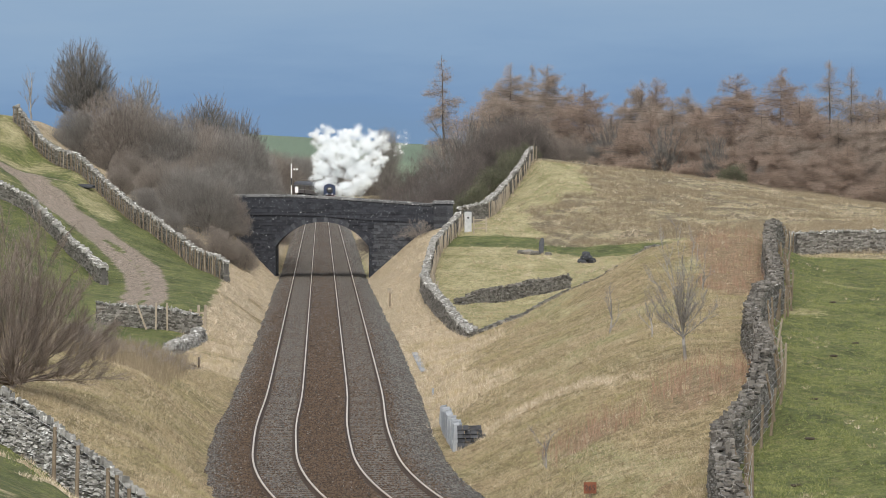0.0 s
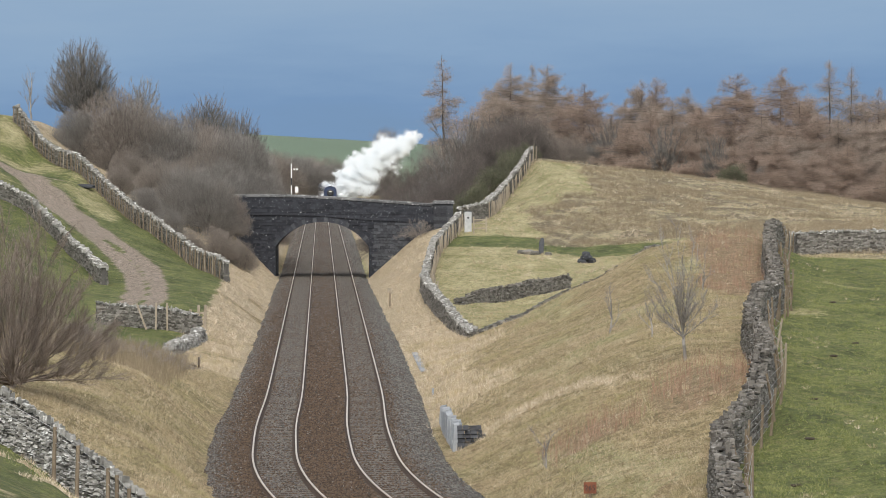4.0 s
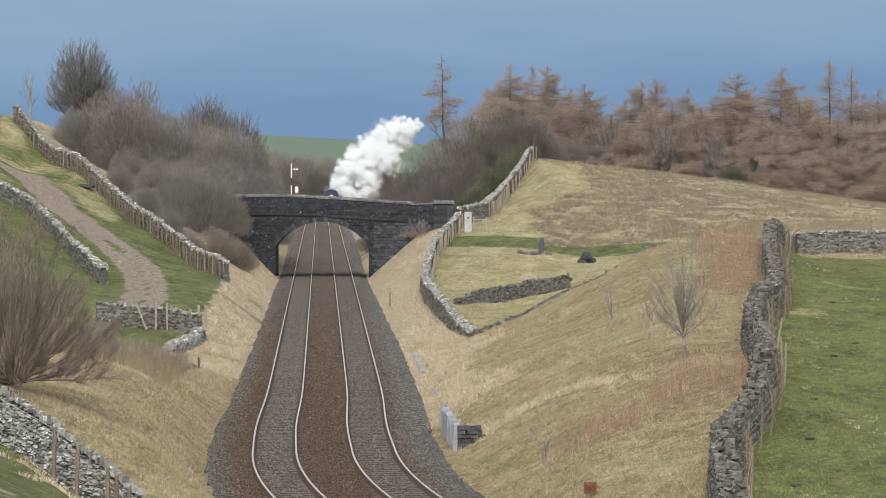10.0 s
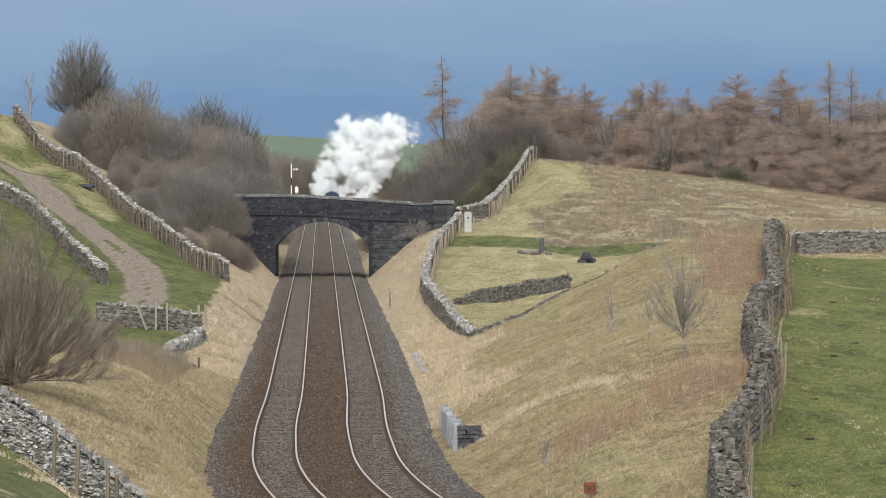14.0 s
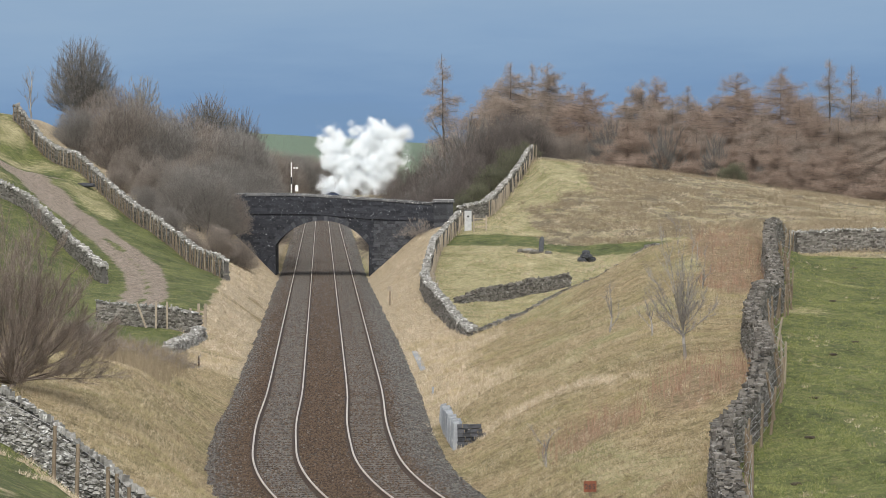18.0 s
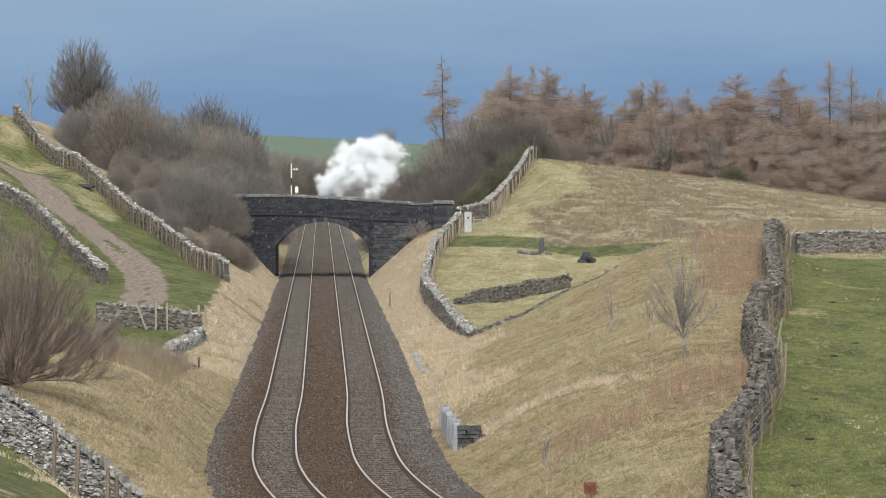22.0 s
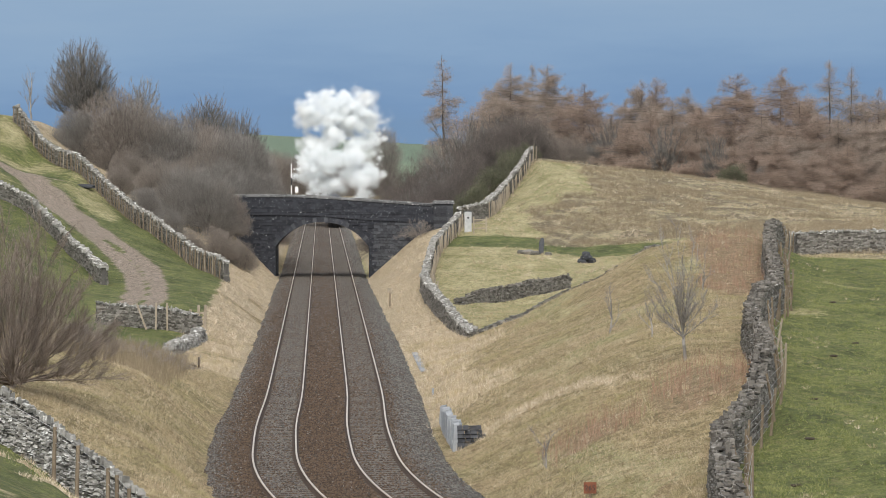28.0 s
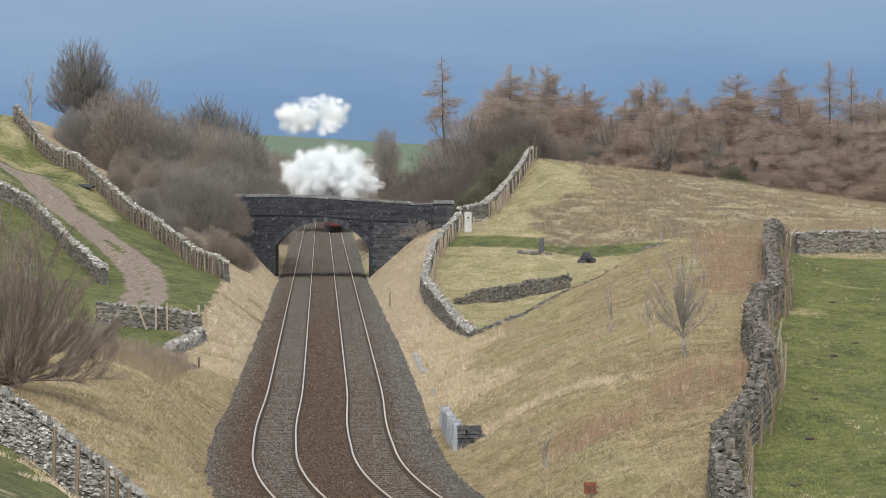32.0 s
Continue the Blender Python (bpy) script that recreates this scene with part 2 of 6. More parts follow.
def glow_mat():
    """Distant fell and rain cloud, their daylight and haze painted as a glowing gradient."""
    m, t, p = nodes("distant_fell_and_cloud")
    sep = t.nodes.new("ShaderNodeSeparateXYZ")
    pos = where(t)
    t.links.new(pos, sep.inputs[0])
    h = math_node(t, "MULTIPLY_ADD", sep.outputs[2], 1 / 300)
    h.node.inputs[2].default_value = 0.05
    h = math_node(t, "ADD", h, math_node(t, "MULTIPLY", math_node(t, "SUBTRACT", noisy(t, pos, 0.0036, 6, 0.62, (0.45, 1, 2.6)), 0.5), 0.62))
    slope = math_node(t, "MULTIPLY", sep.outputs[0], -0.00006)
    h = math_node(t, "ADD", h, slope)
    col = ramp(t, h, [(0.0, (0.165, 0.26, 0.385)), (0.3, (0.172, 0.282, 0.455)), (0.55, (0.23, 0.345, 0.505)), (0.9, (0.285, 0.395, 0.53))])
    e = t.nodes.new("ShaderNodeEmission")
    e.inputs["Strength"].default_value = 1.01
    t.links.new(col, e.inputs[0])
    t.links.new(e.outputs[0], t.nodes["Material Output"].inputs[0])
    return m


BIRDBROWN = plain("brown_feathers", (0.05, 0.032, 0.02), (0.13, 0.085, 0.055), 20, 0.8)
GREYCHIP = blades("grey_ballast_chips", (0.032, 0.03, 0.0275), (0.10, 0.094, 0.086), (0.215, 0.204, 0.188), 1.5, 0.3)
BROWNCHIP = blades("brown_ballast_chips", (0.027, 0.017, 0.0105), (0.07, 0.045, 0.028), (0.14, 0.096, 0.062), 1.5, 0.3)
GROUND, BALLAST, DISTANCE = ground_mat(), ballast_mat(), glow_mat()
STEAM = steam_mat()

# ---- mesh helpers ----
class Acc:
    """Collects faces of many small solids for one mesh."""

    def __init__(self):
        self.v, self.f = [], []

    def solid(self, corners):
        """Eight corners, bottom ring then top ring."""
        n = len(self.v)
        self.v.extend(corners)
        for q in ((0, 3, 2, 1), (4, 5, 6, 7), (0, 1, 5, 4), (1, 2, 6, 5), (2, 3, 7, 6), (3, 0, 4, 7)):
            self.f.append(tuple(n + i for i in q))

    def box(self, x0, x1, y0, y1, z0, z1):
        self.solid([(x0, y0, z0), (x1, y0, z0), (x1, y1, z0), (x0, y1, z0), (x0, y0, z1), (x1, y0, z1), (x1, y1, z1), (x0, y1, z1)])

    def stone(self, c, along, side, hl, hw, hh, rnd, j=0.18):
        """A rough stone: half length, width and height, with uneven corners."""
        pts = []
        for dz in (-1, 1):
            for a, b in ((-1, -1), (1, -1), (1, 1), (-1, 1)):
                ka, kb, kz = (1 + rnd.uniform(-j, j) for _ in range(3))
                pts.append((c[0] + along[0] * a * hl * ka + side[0] * b * hw * kb,
                            c[1] + along[1] * a * hl * ka + side[1] * b * hw * kb,
                            c[2] + along[2] * a * hl + dz * hh * kz))
        self.solid(pts)

    def ring(self, rings, cap=True):
        """Joins rings of equal length into a tube."""
        n, k = len(self.v), len(rings[0])
        for r in rings:
            self.v.extend(r)
        for i in range(len(rings) - 1):
            for j in range(k):
                a, b = n + i * k + j, n + i * k + (j + 1) % k
                self.f.append((a, b, b + k, a + k))
        if cap:
            self.f.append(tuple(n + j for j in reversed(range(k))))
            self.f.append(tuple(n + (len(rings) - 1) * k + j for j in range(k)))

    def cyl(self, p0, p1, r0, r1=None, k=10):
        a, b = Vector(p0), Vector(p1)
        r1 = r0 if r1 is None else r1
        d = (b - a).normalized()
        u = d.orthogonal().normalized()
        w = d.cross(u)
        self.ring([[tuple(c + (u * math.cos(q * math.tau / k) + w * math.sin(q * math.tau / k)) * r) for q in range(k)] for c, r in ((a, r0), (b, r1))])

    def mesh(self, name, *mats, smooth=False):
        me = bpy.data.meshes.new(name)
        me.from_pydata(self.v, [], self.f)
        for mt in mats:
            me.materials.append(mt)
        if smooth:
            me.shade_smooth()
        return me


def part(name, acc, material, parent=None, label="", smooth=False, kind=""):
    ob = new(name, acc.mesh(name, material, smooth=smooth) if isinstance(acc, Acc) else acc)
    ob.parent = parent
    return tagged(ob, label=label, kind=kind)


def thing(name, label, category, group="", kind="", m=None):
    ob = new(name)
    ob.empty_display_size = 0.3
    if m is not None:
        ob.matrix_basis = m
    return tagged(ob, label, category, group, kind)


def lerp(table, x):
    """Straight lines between the rows of a small table."""
    a = table[0]
    if x <= a[0]:
        return a[1]
    for b in table:
        if x < b[0]:
            return a[1] + (b[1] - a[1]) * (x - a[0]) / (b[0] - a[0])
        a = b
    return a[1]


# ---- the line of the railway and the lie of the land ----
def centre(y):
    """The middle between the two tracks."""
    near = max(0.0, 117.5 - max(y, 92))
    bend = 0.0035 * near ** 2 + 0.1785 * max(0.0, 92 - y) - 0.15 * math.exp(-((y - 128) / 12) ** 2)
    return 0.17 - 0.036 * y + bend - 0.00086 * max(0.0, y - 750) ** 2


# Cross-sections of the land, from the left to the right: distance from the middle of the line, and height.
SECTIONS = [
    (50, [(-60, 6), (-24, 5.5), (-14, 4.5), (-8, 2.2), (-5, -0.4), (4.4, -0.4), (7, 1.5), (12, 2), (60, 2)]),
    (72, [(-60, 8), (-26, 6), (-14, 4.2), (-12, 3.4), (-10, 1.8), (-8.6, 0.5), (-4.6, -0.4), (4.1, -0.3), (5.3, 1.0), (9, 1.5), (60, 1.8)]),
    (86, [(-60, 8), (-24, 5), (-12.2, 3.3), (-8.6, 1.25), (-4.3, -0.3), (4.3, -0.3), (5.4, 0.8), (6.7, 1.6), (12, 1.6), (60, 2)]),
    (105, [(-60, 8), (-24, 4), (-12, 3.2), (-9, 2.6), (-6.3, 1.4), (-4.2, -0.3), (4.5, -0.3), (8, 1.5), (12.4, 3.2), (14, 2.9), (17, 2.6), (60, 2.6)]),
    (130, [(-60, 9), (-20, 3.4), (-10.3, 2.7), (-7.1, 1.9), (-4.2, -0.3), (4.4, -0.3), (7, 1.0), (10.5, 2.6), (13.5, 3.7), (16.7, 4.0), (19, 3.6), (25, 3.4), (60, 3.2)]),
    (152, [(-60, 10), (-20, 3), (-11.8, 2.2), (-9.2, 1.6), (-6.8, 0.7), (-4.0, -0.3), (4.4, -0.3), (7, 0.8), (12, 2.7), (16, 4.3), (19.8, 4.4), (22, 4.0), (60, 3.8)]),
    (168, [(-60, 10), (-24, 2.5), (-14, 1.1), (-9, 0.7), (-7, 0.4), (-3.9, -0.3), (4.3, -0.3), (7, 0.5), (11, 2.2), (15, 4.6), (18.5, 5.6), (21.6, 5.5), (24.5, 4.3), (60, 4.1)]),
    (178, [(-60, 10), (-24, 2.5), (-12, 1.0), (-8, 0.8), (-6, 0.5), (-3.9, -0.3), (4.3, -0.3), (7.9, 0.74), (10.3, 1.63), (12.6, 2.96), (14.4, 3.85), (17, 5.3), (20, 6.1), (22.6, 6.0), (26, 4.5), (60, 4.2)]),
    (190, [(-60, 11), (-24, 4.3), (-16, 2.4), (-10.3, 1.7), (-7.8, 1.6), (-6, 1.0), (-3.9, -0.3), (4.2, -0.3), (8, 0.35), (13, 1.0), (18, 2.6), (22, 4.4), (26, 4.5), (60, 4.3)]),
    (215, [(-60, 14), (-28, 7.0), (-20.5, 5.0), (-14.5, 2.6), (-10.8, 2.2), (-6.5, 1.6), (-3.9, -0.3), (4.0, -0.3), (6.8, 0.8), (9, 0.5), (13, 0.4), (17, 1.2), (22, 2.8), (28, 4.2), (60, 4.4)]),
    (235, [(-60, 16), (-30, 9.0), (-20, 6.2), (-16, 4.4), (-10.7, 2.8), (-6.5, 1.6), (-3.8, -0.3), (3.9, -0.3), (6.9, 1.0), (10, 1.1), (15, 1.0), (19, 1.6), (26, 3.4), (60, 4.6)]),
    (255, [(-60, 17), (-26, 9.8), (-18.8, 6.2), (-13, 4.4), (-8, 1.8), (-3.8, -0.3), (3.8, -0.3), (8.3, 2.6), (16.4, 2.8), (20, 2.4), (25, 3.0), (34, 4.3), (60, 4.6)]),
    (275, [(-60, 17), (-32, 13.6), (-24, 8.9), (-20, 9.0), (-16, 6.8), (-8, 2.0), (-3.7, -0.3), (3.7, -0.3), (7, 2.2), (9.8, 3.6), (14, 4.0), (20, 4.1), (30, 4.6), (60, 4.8)]),
    (288, [(-60, 17), (-34, 14.5), (-25.8, 13.4), (-22, 10.5), (-15, 6.6), (-8.5, 4.8), (-3.7, -0.3), (3.7, -0.3), (8, 3.6), (10.6, 4.4), (14, 4.8), (20.5, 5.6), (30, 5.4), (45, 4.9), (80, 4.2)]),
    (340, [(-90, 15), (-40, 14.5), (-28, 13.5), (-18, 8.5), (-9, 4.5), (-3.8, -0.3), (3.8, -0.3), (12, 4.0), (20, 8.6), (21.5, 10.0), (30, 8.9), (41, 7.4), (56, 5.1), (100, 3)]),
    (400, [(-120, 14), (-40, 12), (-24, 9), (-10, 4.5), (-4, -0.3), (4, -0.3), (12, 3.4), (24, 8.2), (40, 8), (60, 5), (140, 0)]),
    (560, [(-300, 10), (-40, 6), (-16, 4), (-5, -0.3), (5, -0.3), (12, 2), (24, 4), (60, 4), (300, -6)]),
    (760, [(-600, 6), (-50, 3), (-20, 1), (-6, -0.4), (6, -0.4), (20, 1.5), (60, 2), (600, -8)]),
    (1000, [(-900, -6), (-100, -2), (0, -2), (100, -4), (900, -12)]),
    (1250, [(-900, 4), (-100, 6), (45, 2), (100, -4), (900, -16)]),
    (1500, [(-900, 30), (-60, 21), (10, 17), (90, 12), (900, -16)]),
    (1900, [(-2000, 10), (2000, -20)]),
    (4200, [(-3000, -30), (3000, -30)]),
]
SEC_Y = [s[0] for s in SECTIONS]


def lump(x, y):
    return 0.16 * noise.noise((x * 0.22, y * 0.16, 0)) + 0.07 * noise.noise((x * 0.8, y * 0.6, 5))


def land(x, y, rough=True):
    y = min(max(y, 50), 4190)
    u = x - centre(min(y, 900))
    i = max(0, min(len(SEC_Y) - 2, int(np.searchsorted(SEC_Y, y)) - 1))
    w = (y - SEC_Y[i]) / (SEC_Y[i + 1] - SEC_Y[i])
    z = (1 - w) * lerp(SECTIONS[i][1], u) + w * lerp(SECTIONS[i + 1][1], u)
    if rough:
        z += lump(x, y) * min(1.0, max(0.0, abs(u) - 4.2) / 2)
    return z


LANE = [(182, -17.6), (188, -17.25), (193, -17.2), (202.7, -17.7), (213.7, -18.7), (224, -20.1), (231.6, -21.8), (237.3, -23.7), (242.6, -25.6), (250, -27.9), (256, -29.8), (260.5, -31.4), (265, -33.4), (267.5, -36.5), (269, -42.0)]
LANE_HALF = [(190, 1.15), (215, 1.15), (230, 1.6), (242, 2.0), (256, 1.9), (266, 1.7)]
RIGHT_WALL = [(77, 6.8), (86, 7.1), (92, 7.6), (98, 9.0), (105, 10.0), (112, 10.6), (120, 10.9), (130, 12.2), (138, 13.6), (148, 14.5), (160, 15.4), (170, 16.4), (184, 18.4)]
LEFT_WALL = [(230, -14.7), (239, -17.0), (248, -19.4), (262, -24.3), (270, -27.3), (276, -29.9), (281, -32.6), (285, -34.6), (287, -36.2)]
SIDE_WALL = [(177, 1.6), (190, 0.9), (205, -0.2), (218, -0.9), (230, -1.3), (245, -1.1), (262, -0.5), (274, 0.6), (284, 1.3)]


def bank(table, y):
    return lerp(table, y)


# the pale streak of grass over the bank: share of the way up, and distance
ARC = [(0.0, 119.7), (0.13, 119.9), (0.22, 121.3), (0.31, 121.7), (0.48, 119.9), (0.65, 114.8)]


def zones(x, y):
    """Which plants grow where: shares of each kind of ground cover; far marks the hazed distance."""
    u = x - centre(min(y, 900))
    wob = 1.2 * noise.noise((x * 0.2, y * 0.12, 9))
    z = dict.fromkeys(("green", "pale", "straw", "rush", "rust", "soil", "lane", "far"), 0.0)
    if u > 0:
        if y < 188 and x > bank(RIGHT_WALL, y) + 0.3:
            z["green"] = 1.0
            if noise.noise((x * 0.5, y * 0.2, 3)) > 0.5:
                z["pale"] = 0.75
        elif y < 182:
            s = (x - centre(y) - 4.4) / max(1, bank(RIGHT_WALL, y) - centre(y) - 4.4)
            if s < 0.2 + 0.08 * wob + 0.16 * noise.noise((x * 0.9, y * 0.5, 2)) - 0.4 * max(0, 140 - y) / 25:
                z["straw"] = 0.7
            if 0.62 + 0.05 * wob < s < 0.98 and 103 + wob < y < 113 + wob * 2 or 0.22 < s < 0.56 and 102 + 4 * s + wob < y < 107 + 6 * s + wob:
                z["rust"] = 0.57
            if s > 0.78 + 0.06 * wob and 146 < y:
                z["rust"] = 0.62
            if noise.noise((x * 0.3, y * 0.1, 17)) > 0.12:
                z["pale"] = 0.58
            if abs(y - lerp(ARC, s) + 0.4 * wob) < 1.3 and 0.02 < s < 0.64:
                z["straw"], z["pale"] = 0.9, 0.0
        elif y < 288 and x < bank(SIDE_WALL, y):
            z["straw"] = 0.85
        elif y < 300 + 9 * wob:
            z["pale"] = 0.9
            road = 262 - (x - 3) * 0.9 + wob
            if abs(y - road - 6) < 5 and x < 18:
                z["green"], z["pale"] = 0.9, 0.0
            if y > 262 + 4 * wob and x > 7.5 + 2 * wob + 2.5 * noise.noise((x * 0.5, y * 0.16, 8)):
                z["rush"] = 0.75
            if x > 19 and y < 262:
                z["rush"] = 0.6
            if z["rush"] < 0.5 and z["green"] < 0.5:
                z["green"] = 0.46 if y > 262 else 0.36
        elif y < 420:
            z["rush"] = 0.8
            if x < 12.5 + 3 * wob + 3 * noise.noise((x * 0.5, y * 0.16, 8)) and y < 338:
                z["pale"], z["rush"], z["green"] = 0.9, 0.0, 0.45
            elif noise.noise((x * 0.16, y * 0.09, 31)) > 0.12:
                z["pale"] = 0.8
    else:
        wl = bank(LEFT_WALL, y) if 230 <= y <= 287 else None
        if y < 82 and x < -6:
            z["green"] = 0.9
            if noise.noise((x * 0.7, y * 0.5, 3)) > 0.18:
                z["straw"] = 0.7
        elif y < 158 + 5 * wob:
            z["pale"] = 0.3
            if y > 132 and u < -6.2:
                z["rust"] = 0.55
        elif y < 182:
            z["green"] = 0.8 if u < -7.0 else 0.0
            z["straw"] = 0.9 if u > -7.6 and noise.noise((x * 0.5, y * 0.22, 5)) < 0.3 else 0.0
        elif wl is not None and x > wl:
            z["straw"] = 0.75
        elif y < 300:
            z["green"] = 0.9 if u < -6.6 else 0.0
            z["straw"] = 0.9 if u > -6.8 and noise.noise((x * 0.5, y * 0.2, 6)) < 0.34 else 0.0
            if x < -24 and y > 240 and noise.noise((x * 0.4, y * 0.15, 21)) > -0.2:
                z["pale"] = 0.75
        bent = lerp(LANE, y + 1) - lerp(LANE, y)
        d = abs(x - lerp(LANE, y)) / math.hypot(1, bent) / lerp(LANE_HALF, y)
        if 183 < y < 270 and d < 1.35:
            z["lane"] = 1.0 if d < 1.0 else 0.35
            z["pale"] = 0.0
            if d < 0.14 and y < 240:
                z["lane"], z["pale"] = 0.0, 0.8
            else:
                z["straw"] = 0.0
    if 288 < y < 700 and abs(u) > 4 and u < 14:
        z["straw" if u < -13 or abs(u) < 8.5 else "soil"] = 0.8
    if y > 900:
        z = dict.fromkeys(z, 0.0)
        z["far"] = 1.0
    return z


def grid(name, xs, ys, height, mat, attrs=None):
    nx, ny = len(xs), len(ys)
    co = np.array([(x, y, height(x, y)) for y in ys for x in xs], dtype=np.float32)
    me = bpy.data.meshes.new(name)
    idx = np.arange(nx * ny).reshape(ny, nx)
    quads = np.stack([idx[:-1, :-1], idx[:-1, 1:], idx[1:, 1:], idx[1:, :-1]], -1).reshape(-1, 4)
    fill(me, co, quads)
    me.materials.append(mat)
    me.shade_smooth()
    if attrs:
        rows = [attrs(float(c[0]), float(c[1])) for c in co]
        for key in rows[0]:
            f = np.array([r[key] for r in rows]).reshape(ny, nx)
            for _ in range(1 if key == "lane" else 3):
                g = np.pad(f, 1, mode="edge")
                f = (g[1:-1, 1:-1] * 2 + g[:-2, 1:-1] + g[2:, 1:-1] + g[1:-1, :-2] + g[1:-1, 2:]) / 6
            me.attributes.new(key, "FLOAT", "POINT").data.foreach_set("value", f.ravel().astype(np.float32))
    return me


def fill(me, co, quads):
    """Puts vertices and four-sided faces into a mesh."""
    me.vertices.add(len(co))
    me.vertices.foreach_set("co", np.asarray(co, dtype=np.float32).ravel())
    me.loops.add(quads.size)
    me.loops.foreach_set("vertex_index", quads.astype(np.int32).ravel())
    me.polygons.add(len(quads))
    me.polygons.foreach_set("loop_start", np.arange(0, quads.size, 4, dtype=np.int32))
    me.update(calc_edges=True)
    me.validate()


def steps(*spans):
    """Growing grid lines: (end, step) after a start."""
    out = [spans[0]]
    for end, st in spans[1:]:
        n = max(1, round((end - out[-1]) / st))
        a = out[-1]
        out += [a + (end - a) * (k + 1) / n for k in range(n)]
    return out


GX = steps(-3000, (-600, 400), (-120, 60), (-50, 5), (-24, 0.9), (16, 0.42), (36, 0.7), (60, 3), (140, 10), (600, 60), (3000, 400))
GY = steps(-60, (60, 12), (120, 0.7), (200, 0.8), (300, 1.2), (420, 3), (600, 10), (1000, 30), (1600, 50), (4200, 260))
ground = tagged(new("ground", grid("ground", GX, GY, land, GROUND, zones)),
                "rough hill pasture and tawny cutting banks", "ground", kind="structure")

# ---- permanent way ----
def ribbon(name, y0, y1, st, cross, mat, parent, label="", offset=0.0, closed=True, attrs=None):
    """Sweeps a cross-section of (sideways, up) along the line."""
    ys = np.arange(y0, y1 + st / 2, st)
    k = len(cross)
    co = []
    for y in ys:
        g = centre(y + 0.5) - centre(y - 0.5)
        n = math.hypot(1, g)
        for u, z in cross:
            co.append((centre(y) + (offset + u) / n, y - (offset + u) * g / n, z))
    idx = np.arange(len(co)).reshape(len(ys), k)
    nxt = np.roll(idx, -1, 1) if closed else idx
    cols = k if closed else k - 1
    quads = np.stack([idx[:-1], (nxt if closed else np.roll(idx, -1, 1))[:-1], (nxt if closed else np.roll(idx, -1, 1))[1:], idx[1:]], -1)[:, :cols].reshape(-1, 4)
    me = bpy.data.meshes.new(name)
    fill(me, co, quads)
    me.materials.append(mat)
    if attrs:
        me.attributes.new("brown", "FLOAT", "POINT").data.foreach_set("value", np.array([attrs(u, y) for (u, _), y in ((c, y) for y in ys for c in cross)], dtype=np.float32))
    return part(name, me, None, parent, label)


TRACKS = (-1.72, 1.72)
railway = thing("railway_track", "double-track railway with shiny rails on brown ballast", "railway", kind="structure")
rows = [(-4.6, -0.75), (-4.1, -0.30), (-3.5, -0.2), (-3.1, -0.113), (-2.62, -0.113), (-2.38, -0.145), (-2.15, -0.143), (-1.72, -0.138), (-1.3, -0.143), (-1.06, -0.145), (-0.82, -0.113), (-0.45, -0.115), (0, -0.15),
        (0.45, -0.115), (0.82, -0.113), (1.06, -0.145), (1.3, -0.143), (1.72, -0.138), (2.15, -0.143), (2.38, -0.145), (2.62, -0.113), (3.1, -0.113), (3.5, -0.2), (4.2, -0.30), (4.7, -0.75)]


def brown(u, y=100.0):
    return (1 - 0.5 * min(1.0, max(0.0, (y - 150) / 150))) * lerp([(-4.6, 0.15), (-3.9, 0.25), (-3.3, 0.75), (-2.7, 1.0), (-2.4, 0.9), (-2.15, 0.5), (-1.3, 0.45), (-1.0, 0.85), (-0.7, 1.0), (0.7, 1.0), (1.0, 0.85), (1.3, 0.65), (2.2, 0.6), (2.5, 0.75), (2.9, 0.4), (3.3, 0.1), (4.7, 0.0)], u)


ribbon("ballast_bed", 55, 900, 1.0, rows, BALLAST, railway, "grey ballast stained rusty brown", closed=False, attrs=brown)
head = [(-0.031, -0.03), (0.031, -0.03), (0.031, 0.0), (-0.031, 0.0)]
# Foot wider than a real one: dark strips for shadow and greasy ballast.
web = [(-0.13, -0.155), (0.13, -0.155), (0.13, -0.115), (0.03, -0.1), (0.03, -0.033), (-0.03, -0.033), (-0.03, -0.1), (-0.13, -0.115)]
for o in TRACKS:
    for s in (-0.7525, 0.7525):
        r = ribbon("rail", 58, 900, 1.0, web, RAILWEB, railway, "rusty steel rail with polished head", o + s)
        ribbon("rail_head", 58, 900, 1.0, head, RAILHEAD, r, "polished running surface", o + s)
sl = Acc()
sl.solid([(-1.25, -0.13, -0.2), (1.25, -0.13, -0.2), (1.25, 0.13, -0.2), (-1.25, 0.13, -0.2), (-1.25, -0.1, -0.125), (1.25, -0.1, -0.125), (1.25, 0.1, -0.125), (-1.25, 0.1, -0.125)])
SL = sl.mesh("sleeper", SLEEPER)
far = Acc()
for o in TRACKS:
    for k in range(700):
        y = 92 + 0.66 * k
        g = -math.atan(centre(y + 0.5) - centre(y - 0.5))
        if k < 140:
            ob = new("sleeper", SL)
            ob.parent, ob.matrix_basis = railway, Matrix.Translation((centre(y) + o, y, 0)) @ Matrix.Rotation(g, 4, "Z")
        else:
            x = centre(y) + o
            far.box(x - 1.25, x + 1.25, y - 0.12, y + 0.12, -0.2, -0.128)
part("sleepers", far, SLEEPER, railway, "row of grey concrete sleepers", kind="stuff")

